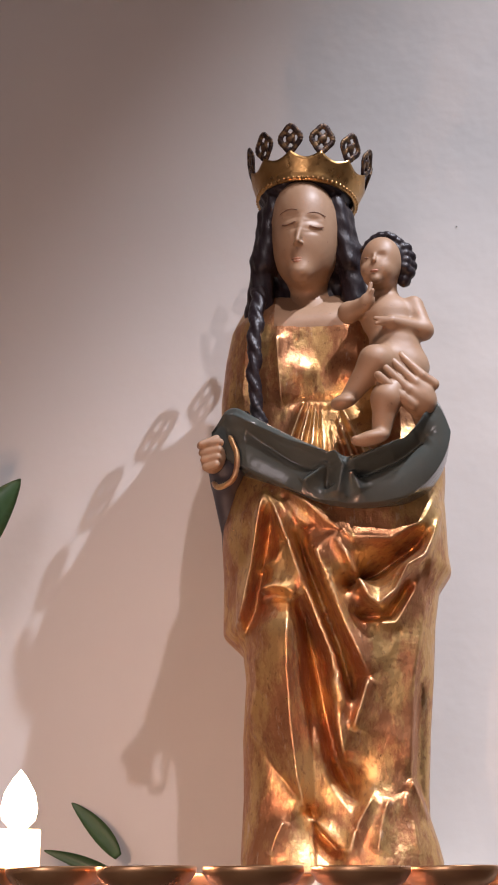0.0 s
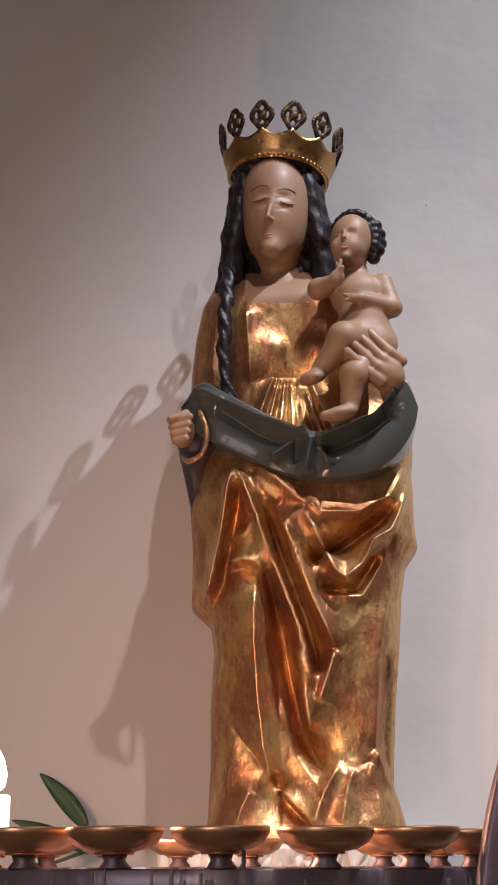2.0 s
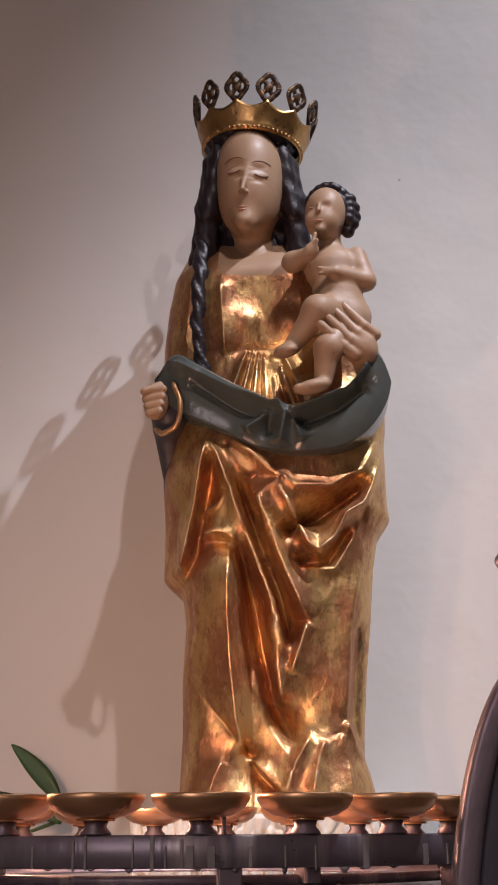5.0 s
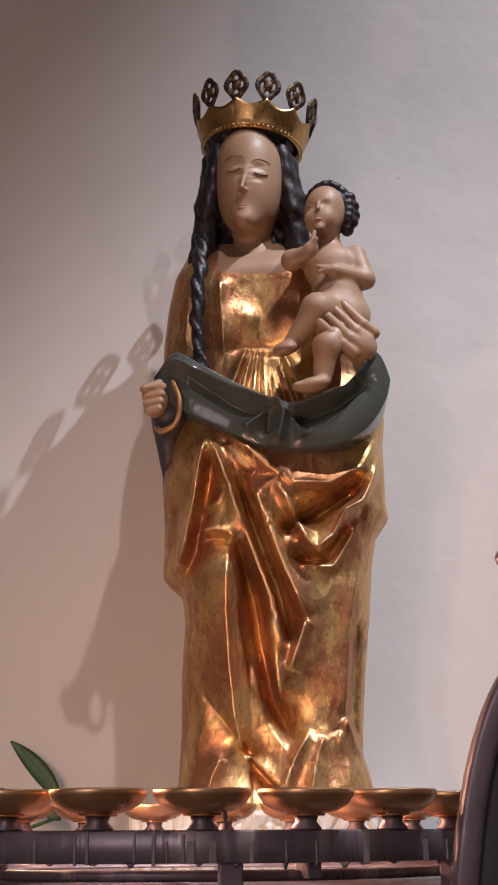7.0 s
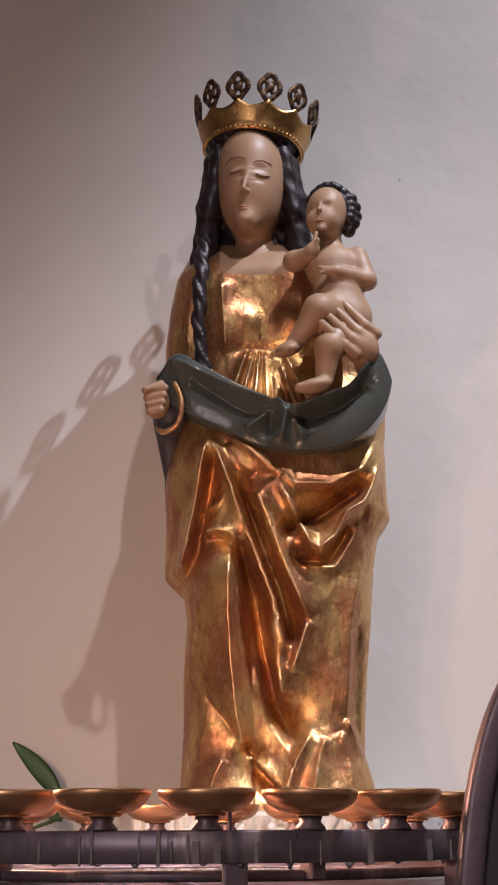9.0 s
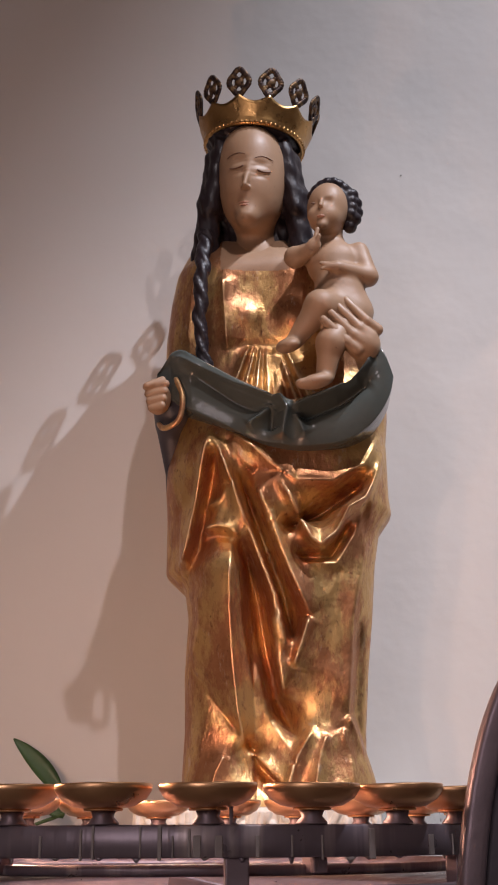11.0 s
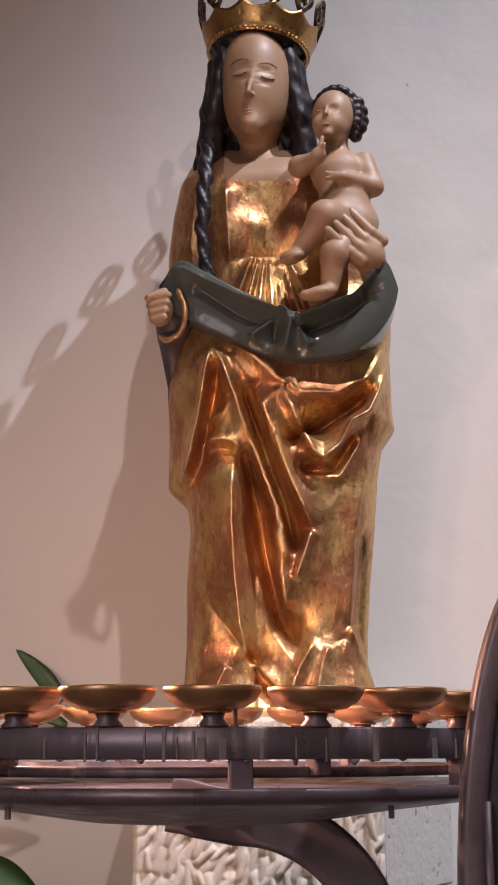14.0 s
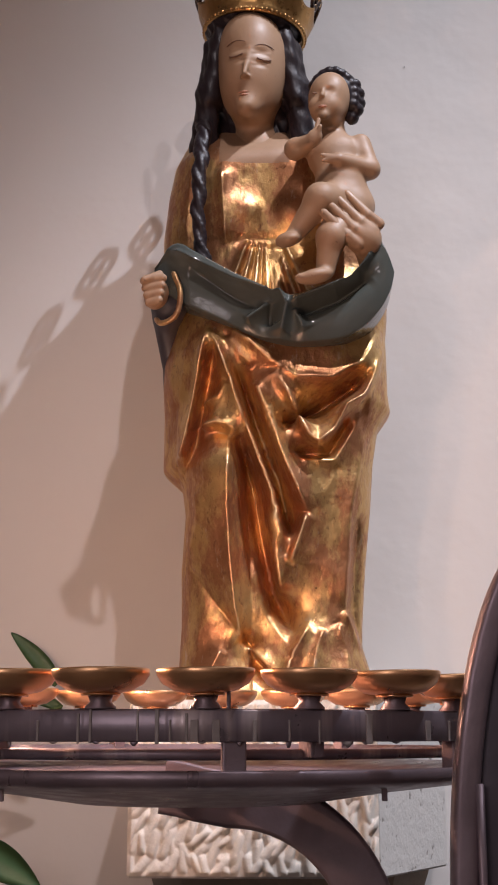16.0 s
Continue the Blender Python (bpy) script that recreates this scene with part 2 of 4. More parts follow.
def egg(c, r, turn=(0, 0, 0)):
    c, r = np.array(c, float), np.array(r, float)
    m = np.array(Euler([radians(x) for x in turn]).to_matrix())

    def d(p):
        q = (p - c) @ m
        k0 = np.linalg.norm(q / r, axis=-1)
        k1 = np.linalg.norm(q / (r * r), axis=-1)
        return k0 * (k0 - 1) / np.maximum(k1, 1e-9)
    return d


def carve(forms, lo, hi, step, cuts=(), ripple=None):
    """Vertices and quads of the smooth union of forms [(distance, softness)], less the cuts."""
    ax = [np.arange(l, h + step, step) for l, h in zip(lo, hi)]
    p = np.stack(np.meshgrid(*ax, indexing="ij"), -1)
    v = None
    for f, k in forms:
        d = f(p)
        if v is None:
            v = d
        else:
            h = np.clip(0.5 + 0.5 * (v - d) / k, 0, 1)
            v = v * (1 - h) + d * h - k * h * (1 - h)
    for f, k in cuts:
        d = -f(p)
        h = np.clip(0.5 - 0.5 * (v - d) / k, 0, 1)
        v = v * (1 - h) + d * h + k * h * (1 - h)
    if ripple:
        v = v + ripple(p)
    s = v < 0
    nx, ny, nz = s.shape
    acc = np.zeros((nx - 1, ny - 1, nz - 1, 3))
    cnt = np.zeros((nx - 1, ny - 1, nz - 1))
    corners = [(i, j, k) for i in (0, 1) for j in (0, 1) for k in (0, 1)]
    def sub(a, c):
        return a[c[0]:nx - 1 + c[0], c[1]:ny - 1 + c[1], c[2]:nz - 1 + c[2]]
    for c in corners:
        for axis in range(3):
            if c[axis]:
                continue
            e = list(c)
            e[axis] = 1
            va, vb = sub(v, c), sub(v, e)
            cross = (va < 0) != (vb < 0)
            t = np.where(cross, va / np.where(cross, va - vb, 1), 0)
            pt = np.zeros(acc.shape)
            for q in range(3):
                pt[..., q] = c[q] + (t if q == axis else 0)
            acc += pt * cross[..., None]
            cnt += cross
    on = cnt > 0
    ids = np.full(on.shape, -1)
    ids[on] = np.arange(on.sum())
    base = np.stack(np.nonzero(on), -1)
    verts = np.array(lo) + step * (base + acc[on] / cnt[on][:, None])
    faces = []
    for axis in range(3):
        u, w = [(1, 2), (2, 0), (0, 1)][axis]
        a = np.take(s, range(s.shape[axis] - 1), axis)
        b = np.take(s, range(1, s.shape[axis]), axis)
        idx = np.stack(np.nonzero(a != b), -1)
        keep = (idx[:, u] > 0) & (idx[:, w] > 0) & (idx[:, u] < s.shape[u] - 1) & (idx[:, w] < s.shape[w] - 1)
        idx = idx[keep]
        inside = a[tuple(idx.T)]
        def at(du, dw):
            k = idx.copy()
            k[:, u] -= du
            k[:, w] -= dw
            return ids[tuple(k.T)]
        q = np.stack([at(1, 1), at(0, 1), at(0, 0), at(1, 0)], -1)
        q[~inside] = q[~inside][:, ::-1]
        faces.append(q)
    return verts, np.concatenate(faces)


class Sculpture:
    """Gathers meshes with their paint into one."""

    def __init__(self, *mats):
        self.mats, self.v, self.f, self.i, self.n = list(mats), [], [], [], 0

    def add(self, verts, faces, paint):
        """paint: a material, or a function from the faces' middles to indices."""
        verts, faces = np.asarray(verts, float), np.asarray(faces)
        self.v.append(verts)
        self.f.append(faces + self.n)
        self.n += len(verts)
        mid = verts[faces].mean(axis=1)
        self.i.append(np.full(len(faces), self.mats.index(paint)) if isinstance(paint, Mat) else paint(mid))

    def build(self, name):
        return mesh_object(name, np.concatenate(self.v), np.concatenate(self.f), self.mats, np.concatenate(self.i))


def curve(keys, z):
    k = np.array(keys, float)
    return np.interp(z, k[:, 0], k[:, 1])


def soften(a, n):
    if n < 1:
        return a
    k = np.hanning(2 * n + 3)[1:-1]
    k /= k.sum()
    return np.convolve(np.pad(a, n, mode="edge"), k, mode="valid")


def smooth_path(points, n):
    """n points on a smooth curve through the given ones."""
    p = np.array(points, float)
    t = np.concatenate([[0], np.cumsum(np.linalg.norm(np.diff(p, axis=0), axis=1))])
    m = np.gradient(p, t, axis=0)
    out = []
    for s in np.linspace(0, t[-1], n):
        i = min(np.searchsorted(t, s, side="right") - 1, len(t) - 2)
        h = t[i + 1] - t[i]
        u = (s - t[i]) / h
        out.append((2 * u**3 - 3 * u**2 + 1) * p[i] + (u**3 - 2 * u**2 + u) * h * m[i] + (3 * u**2 - 2 * u**3) * p[i + 1] + (u**3 - u**2) * h * m[i + 1])
    return np.array(out)


# ---- setting ----
def setting():
    def slab(name, lo, hi, mat, label, category):
        ob = part(name, box(bmesh.new(), lo, hi), mat, None)
        return tagged(ob, label, category, kind="structure")
    slab("wall_north", (-4.2, 0.157, 0), (4.2, 0.457, 9.2), PLASTER, "pale rough-plastered church wall behind the statue", "wall")
    slab("wall_west", (-4.5, -5.3, 0), (-4.2, 0.457, 9.2), PLASTER, "plain plastered side wall", "wall")
    slab("wall_east", (4.2, -5.3, 0), (4.5, 0.457, 9.2), PLASTER, "plain plastered side wall", "wall")
    slab("wall_south", (-4.2, -5.6, 0), (4.2, -5.3, 9.2), PLASTER, "plain plastered wall across the chapel", "wall")
    slab("floor", (-4.5, -5.6, -0.2), (4.5, 0.457, 0), TILE, "dark stone chapel floor", "floor")
    slab("ceiling", (-4.5, -5.6, 9.2), (4.5, 0.457, 9.4), PLASTER, "plain plastered ceiling", "ceiling")


setting()


# ---- console under the statue ----
def console():
    top = empty("stone_console", (0, 0, 1.225), "pale sandstone wall console with a chisel-dressed front", "console")
    rng = random.Random(4)
    # front face: a field of slanted chisel strokes
    nx, nz = 260, 190
    x = np.linspace(-0.18, 0.184, nx)
    z = np.linspace(1.228, 1.4765, nz)
    X, Z = np.meshgrid(x, z, indexing="ij")
    D = np.zeros_like(X)
    for col in range(24):
        for row in range(9):
            cx = -0.18 + 0.364 * (col + 0.5 + rng.uniform(-0.35, 0.35)) / 24
            cz = 1.228 + 0.2485 * (row + 0.5 + rng.uniform(-0.4, 0.4)) / 9
            a = rng.gauss(0.15, 0.38)
            u = (X - cx) * math.cos(a) - (Z - cz) * math.sin(a)
            w = (X - cx) * math.sin(a) + (Z - cz) * math.cos(a)
            h = rng.uniform(0.0035, 0.0072)
            half, ln = rng.uniform(0.0055, 0.0085), rng.uniform(0.018, 0.030)
            D = np.maximum(D, h * np.clip(1 - (u / half) ** 2, 0, 1) ** 0.7 * np.clip(1 - (w / ln) ** 4, 0, 1))
    edge = np.minimum(np.minimum(X + 0.18, 0.184 - X), np.minimum(Z - 1.228, 1.4765 - Z))
    D *= np.clip(edge / 0.006, 0, 1)
    verts = np.stack([X, -0.25 - D, Z], -1).reshape(-1, 3)
    ids = np.arange(nx * nz).reshape(nx, nz)
    faces = np.stack([ids[:-1, :-1], ids[1:, :-1], ids[1:, 1:], ids[:-1, 1:]], -1).reshape(-1, 4)
    f = mesh_object("dressed_face", verts - np.array((0, 0, 1.225)), faces, STONE, parent=top, label="chisel-marked front face")
    bm = bmesh.new()
    plan = [(-0.18, -0.2495), (0.184, -0.2495), (0.302, -0.05), (0.302, 0.156), (-0.205, 0.156)]
    lo = [bm.verts.new((a, b, 0.0)) for a, b in plan]
    hi = [bm.verts.new((a, b, 0.2525)) for a, b in plan]
    bm.faces.new(lo[::-1])
    bm.faces.new(hi)
    for i in range(5):
        j = (i + 1) % 5
        bm.faces.new((lo[i], lo[j], hi[j], hi[i]))
    bmesh.ops.bevel(bm, geom=list(bm.edges), offset=0.003, segments=2, affect="EDGES")
    part("block", bm, STONE_SIDE, top, "pitted grey stone sides")
    bm = bmesh.new()
    bmesh.ops.create_cone(bm, cap_ends=True, segments=8, radius1=0.06, radius2=0.27, depth=0.55)
    for v in bm.verts:
        v.co = Vector((v.co.x * 0.86 + 0.05, min(v.co.y * 0.8 + 0.02, 0.154), v.co.z - 0.277))
    part("corbel", bm, CORBEL, top, "tapering brown stone corbel, darkened for the shade below the block")


console()


# ---- statue ----
FOLDS = []


def fold(points, height, left, right):
    FOLDS.append((np.array(points, float), height, left, right))


fold([(-0.047, 2.076), (-0.005, 2.045), (0.032, 2.011), (0.068, 1.987), (0.128, 1.986), (0.180, 2.018), (0.211, 2.078)], .026, .014, .012)  # mantle hem
fold([(0.030, 2.004), (0.057, 1.961), (0.090, 1.893), (0.105, 1.881), (0.133, 1.905), (0.152, 1.945), (0.180, 1.961), (0.199, 2.001), (0.220, 2.063)], .038, .012, .012)  # swag two
fold([(0.002, 1.971), (0.027, 1.988), (0.050, 1.999)], .022, .014, .014)  # knob
fold([(0.049, 1.923), (0.059, 1.872), (0.075, 1.858), (0.130, 1.857), (0.166, 1.917), (0.183, 1.959)], .016, .014, .016)  # swag three
fold([(0.184, 1.912), (0.157, 1.784), (0.145, 1.621)], .020, .018, .008)  # right ridge
fold([(0.145, 1.621), (0.158, 1.591), (0.171, 1.557)], .020, .010, .010)  # right ear
fold([(0.087, 1.596), (0.062, 1.553), (0.047, 1.507)], .020, .012, .010)  # foot a
fold([(0.110, 1.591), (0.097, 1.549), (0.090, 1.507)], .016, .010, .010)  # foot b
fold([(0.132, 1.600), (0.147, 1.557), (0.152, 1.507)], .016, .012, .010)  # foot c
fold([(-0.088, 1.601), (-0.092, 1.550), (-0.102, 1.508)], .007, .010, .012)  # foot d
fold([(-0.050, 1.558), (-0.064, 1.533), (-0.072, 1.508)], .016, .010, .010)  # foot e
fold([(-0.008, 1.562), (0.018, 1.534), (0.044, 1.507)], .018, .010, .010)  # foot f
fold([(0.049, 1.918), (0.104, 1.946), (0.179, 1.997)], -.044, .010, .012)  # deep swag
fold([(0.067, 1.872), (0.121, 1.871), (0.154, 1.922)], -.022, .010, .012)  # deep swag b
fold([(-0.018, 1.584), (0.005, 1.541), (0.040, 1.507)], -.034, .012, .012)  # deep foot
fold([(0.167, 1.766), (0.159, 1.617), (0.171, 1.569)], -.020, .010, .010)  # deep right
fold([(0.220, 2.073), (0.205, 1.996), (0.189, 1.949), (0.184, 1.916)], .014, .010, .012)  # hip line
fold([(-0.044, 1.989), (-0.054, 1.948), (-0.070, 1.921)], .016, .012, .016)  # ridge left
fold([(-0.043, 2.060), (-0.015, 2.019), (0.004, 2.007)], .016, .008, .012)  # lap a
fold([(-0.108, 2.050), (-0.115, 2.002), (-0.124, 1.954)], .012, .008, .010)  # lap b
fold([(-0.054, 2.363), (-0.050, 2.289), (-0.046, 2.228)], .020, .006, .012)  # chest l
fold([(0.083, 2.349), (0.084, 2.286), (0.081, 2.225)], .010, .022, .010)  # chest r
fold([(-0.097, 2.406), (-0.110, 2.312), (-0.114, 2.229)], .010, .016, .010)  # shoulder

fold([(-0.072, 2.073), (-0.037, 1.987), (0.001, 1.884), (0.030, 1.808), (0.042, 1.753), (0.055, 1.706)], 0.036, 0.026, 0.009)  # main diagonal
fold([(-0.002, 1.986), (0.022, 1.933), (0.055, 1.842), (0.086, 1.775)], 0.044, 0.009, 0.024)  # cascade
fold([(0.086, 1.773), (0.071, 1.726), (0.058, 1.690)], 0.03, 0.01, 0.014)  # cascade turned back
fold([(0.024, 1.780), (0.033, 1.713), (0.043, 1.650)], 0.028, 0.009, 0.02)  # tier edge
fold([(0.136, 1.846), (0.098, 1.766), (0.066, 1.693), (0.046, 1.653)], 0.01, 0.012, 0.008)  # tier crease
fold([(-0.024, 2.001), (0.011, 1.901), (0.043, 1.811), (0.058, 1.743)], -0.03, 0.018, 0.014)  # hollow in the cascade
fold([(-0.024, 1.898), (0.000, 1.808), (0.013, 1.727), (0.031, 1.647), (0.061, 1.586)], -0.046, 0.018, 0.014)  # hollow by the leg
fold([(-0.000, 1.700), (0.016, 1.622), (0.051, 1.564), (0.067, 1.516)], 0.01, 0.014, 0.012)  # lit fold over the foot
fold([(-0.037, 1.884), (-0.040, 1.781), (-0.036, 1.701), (-0.029, 1.622), (-0.020, 1.580)], 0.026, 0.016, 0.007)  # leg edge
fold([(-0.075, 2.075), (-0.096, 1.963), (-0.114, 1.882), (-0.132, 1.843)], 0.032, 0.009, 0.016)  # sleeve edge
fold([(-0.063, 2.042), (-0.082, 1.956), (-0.095, 1.882), (-0.115, 1.837)], -0.03, 0.016, 0.012)  # sleeve hollow
fold([(-0.086, 1.912), (-0.061, 1.916), (-0.040, 1.911), (-0.023, 1.897)], 0.026, 0.01, 0.03)  # knee hem
fold([(-0.081, 1.899), (-0.061, 1.904), (-0.042, 1.898)], -0.004, 0.008, 0.008)  # hem hollow
fold([(-0.082, 1.952), (-0.057, 1.959), (-0.040, 1.985)], 0.018, 0.01, 0.01)  # lap facet
fold([(-0.095, 1.809), (-0.092, 1.755), (-0.107, 1.707)], 0.016, 0.008, 0.01)  # shin edge
fold([(-0.104, 1.691), (-0.070, 1.642), (-0.029, 1.592)], -0.008, 0.008, 0.008)  # shin crease

for _i in range(7):  # gathered pleats under the belt
    _t = _i / 6
    fold([(-0.006 + 0.052 * _t, 2.240), (-0.050 + 0.150 * _t, 2.115)], 0.017, 0.006, 0.006)
    if _i < 6:
        _t += 1 / 12
        fold([(-0.006 + 0.052 * _t, 2.232), (-0.050 + 0.150 * _t, 2.115)], -0.004, 0.004, 0.004)
fold([(-0.097, 2.41), (-0.108, 2.337), (-0.116, 2.245)], 0.014, 0.014, 0.018)


def relief(X, Z, folds):
    """Depth of the carved drapery in front of the body's plain form."""
    up, down = np.zeros_like(X), np.zeros_like(X)
    for pts, h, wl, wr in folds:
        best = np.full(X.shape, 1e9)
        side = np.zeros_like(X)
        along = np.zeros_like(X)
        seg = np.linalg.norm(np.diff(pts, axis=0), axis=1)
        total, run = seg.sum(), 0.0
        for i in range(len(pts) - 1):
            a, d = pts[i], pts[i + 1] - pts[i]
            t = np.clip(((X - a[0]) * d[0] + (Z - a[1]) * d[1]) / (d @ d), 0, 1)
            ex, ez = X - a[0] - t * d[0], Z - a[1] - t * d[1]
            dist = np.hypot(ex, ez)
            near = dist < best
            best = np.where(near, dist, best)
            side = np.where(near, d[0] * ez - d[1] * ex, side)
            along = np.where(near, (run + t * seg[i]) / total, along)
            run += seg[i]
        w = np.where(side > 0, wr, wl)  # paths run downwards: their left lies to the viewer's right
        q = best / w
        shape = np.exp(0.16 - np.sqrt(q * q + 0.0256)) * np.clip(1.4 - q * 0.28, 0, 1)
        ends = np.clip(along / 0.08, 0, 1) * np.clip((1 - along) / 0.08, 0, 1)
        amount = abs(h) * shape * (0.35 + 0.65 * ends)
        if h > 0:
            up += amount ** 2.2
        else:
            down += amount ** 2.2
    return up ** (1 / 2.2) - down ** (1 / 2.2)


def stretched(folds, X, Z, step=0.0014, hold=0.034):
    """Cloth stretched between the crests and hollows: plane facets that meet in sharp creases."""
    x0, x1, z0, z1 = -0.20, 0.27, 1.46, 2.49
    field = None
    for level in (8, 4, 2, 1):
        h = step * level
        nx, nz = int((x1 - x0) / h) + 1, int((z1 - z0) / h) + 1
        total, count = np.zeros((nx, nz)), np.zeros((nx, nz))
        for pts, height, _l, _r in folds:
            seg = np.linalg.norm(np.diff(pts, axis=0), axis=1)
            run = np.concatenate([[0], np.cumsum(seg)])
            at = np.linspace(0, run[-1], int(run[-1] / h * 1.6) + 2)
            px, pz = np.interp(at, run, pts[:, 0]), np.interp(at, run, pts[:, 1])
            q = at / run[-1]
            tall = height * (0.30 + 0.70 * np.clip(q / 0.14, 0, 1) * np.clip((1 - q) / 0.14, 0, 1))
            i, j = np.rint((px - x0) / h).astype(int), np.rint((pz - z0) / h).astype(int)
            ok = (i > 0) & (i < nx - 1) & (j > 0) & (j < nz - 1)
            np.add.at(total, (i[ok], j[ok]), tall[ok])
            np.add.at(count, (i[ok], j[ok]), 1)
        fixed = count > 0
        value = np.where(fixed, total / np.maximum(count, 1), 0)
        if field is None:
            field = value.copy()
        else:
            ix = np.clip(np.arange(nx) // 2, 0, field.shape[0] - 1)
            iz = np.clip(np.arange(nz) // 2, 0, field.shape[1] - 1)
            field = np.where(fixed, value, field[ix][:, iz])
        k = 4 + (h / hold) ** 2
        for _ in range(260 if level > 1 else 120):
            around = np.zeros_like(field)
            around[1:-1, 1:-1] = field[2:, 1:-1] + field[:-2, 1:-1] + field[1:-1, 2:] + field[1:-1, :-2]
            field = np.where(fixed, value, around / k)
    for _ in range(4):  # edges rounded by the gesso
        field[1:-1, 1:-1] = 0.5 * field[1:-1, 1:-1] + 0.125 * (field[2:, 1:-1] + field[:-2, 1:-1] + field[1:-1, 2:] + field[1:-1, :-2])
    u, w = np.clip((X - x0) / step, 0, field.shape[0] - 1.001), np.clip((Z - z0) / step, 0, field.shape[1] - 1.001)
    i, j = u.astype(int), w.astype(int)
    u, w = u - i, w - j
    return field[i, j] * (1 - u) * (1 - w) + field[i + 1, j] * u * (1 - w) + field[i, j + 1] * (1 - u) * w + field[i + 1, j + 1] * u * w


def drapery(s):
    nz, na = 640, 600
    z = np.linspace(1.478, 2.475, nz)
    xl = curve([(1.50, -.127), (1.60, -.122), (1.69, -.123), (1.78, -.116), (1.825, -.122), (1.856, -.155), (1.95, -.154), (2.03, -.158), (2.08, -.150), (2.2, -.160), (2.27, -.160), (2.34, -.152), (2.394, -.141), (2.45, -.118), (2.475, -.085)], z)
    xr = curve([(1.50, .192), (1.53, .185), (1.565, .174), (1.6, .175), (1.69, .181), (1.78, .19), (1.87, .197), (1.925, .206), (1.957, .228), (1.985, .224), (2.08, .222), (2.12, .226), (2.2, .228), (2.25, .224), (2.29, .212), (2.34, .198), (2.4, .17), (2.45, .12), (2.475, .09)], z)
    yf = curve([(1.478, -.158), (1.53, -.140), (1.57, -.132), (1.62, -.129), (1.75, -.135), (1.88, -.152), (1.95, -.162), (2.02, -.182), (2.075, -.182), (2.12, -.165), (2.2, -.145), (2.26, -.147), (2.33, -.153), (2.395, -.160), (2.44, -.118), (2.475, -.08)], z)
    xl, xr, yf = soften(xl, 4), soften(xr, 4), soften(yf, 20)
    a = np.linspace(-math.pi, math.pi, na, endpoint=False)
    c, sn = np.cos(a), np.sin(a)
    e = 0.72
    cs, ss = np.sign(c) * np.abs(c) ** e, np.sign(sn) * np.abs(sn) ** e
    mid, half = (xl + xr) / 2, (xr - xl) / 2
    X = mid[:, None] + half[:, None] * ss[None, :]
    back = 0.05
    yc = -0.045
    Y = np.where(cs[None, :] > 0, yc + (yf[:, None] - yc) * cs[None, :], yc + (yc - back) * cs[None, :])
    Z = np.repeat(z[:, None], na, 1)
    front = np.clip(cs, 0, 1)[None, :] ** 0.5
    D = 0.76 * stretched(FOLDS, X, Z) + 0.38 * relief(X, Z, FOLDS)
    # the bent knee and the standing leg
    D += 0.050 * np.clip(1 - ((X + 0.070 - 0.03 * (1.9 - Z)) / 0.056) ** 2, 0, 1) ** 0.6 * np.exp(-((Z - 1.830) / 0.075) ** 2 * (Z > 1.830)) * np.clip((Z - 1.45) / 0.38, 0.25, 1)
    D += 0.007 * np.exp(-((X - 0.110) / 0.050) ** 2) * np.clip((2.0 - Z) / 0.2, 0, 1)
    # breast and belly
    D += 0.012 * np.exp(-((X + 0.014) / 0.026) ** 2 - ((Z - 2.290) / 0.024) ** 2)
    D += 0.012 * np.exp(-((X - 0.060) / 0.026) ** 2 - ((Z - 2.283) / 0.024) ** 2)
    D -= 0.010 * np.exp(-((X - 0.02) / 0.08) ** 2 - ((Z - 2.236) / 0.012) ** 2)
    for fa, fb, amp in ((31, 17, 0.0012), (47, -29, 0.0009), (83, 41, 0.0005)):
        D += amp * np.sin(fa * X + 1.7 * np.sin(fb * Z) + fb * 0.7 * Z)
    Y = Y - D * front
    verts = np.stack([X, Y, Z], -1).reshape(-1, 3)
    ids = np.arange(nz * na).reshape(nz, na)
    nxt = np.roll(ids, -1, axis=1)
    faces = np.stack([ids[:-1], nxt[:-1], nxt[1:], ids[1:]], -1).reshape(-1, 4)

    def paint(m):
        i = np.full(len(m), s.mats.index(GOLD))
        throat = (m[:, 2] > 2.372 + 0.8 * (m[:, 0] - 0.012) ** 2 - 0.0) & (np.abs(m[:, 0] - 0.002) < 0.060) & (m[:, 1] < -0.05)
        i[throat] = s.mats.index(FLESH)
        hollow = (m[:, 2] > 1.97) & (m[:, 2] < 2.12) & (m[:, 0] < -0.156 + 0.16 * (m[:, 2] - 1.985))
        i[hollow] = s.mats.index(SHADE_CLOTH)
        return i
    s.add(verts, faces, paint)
    # closed top of the shoulders and foot
    for row, zz in ((nz - 1, 2.49), (0, 1.4780)):
        ring = verts.reshape(nz, na, 3)[row]
        mid_p = ring.mean(axis=0)
        mid_p[2] = zz
        v = np.vstack([ring, mid_p[None]])
        k = np.arange(na)
        f = np.stack([k, np.roll(k, -1), np.full(na, na), np.full(na, na)], -1)[:, :3]
        v2 = np.vstack([v, v[:1] * 0 + mid_p])
        f4 = np.stack([k, np.roll(k, -1), np.full(na, na), np.full(na, na + 1)], -1)
        s.add(v2, f4, GOLD)


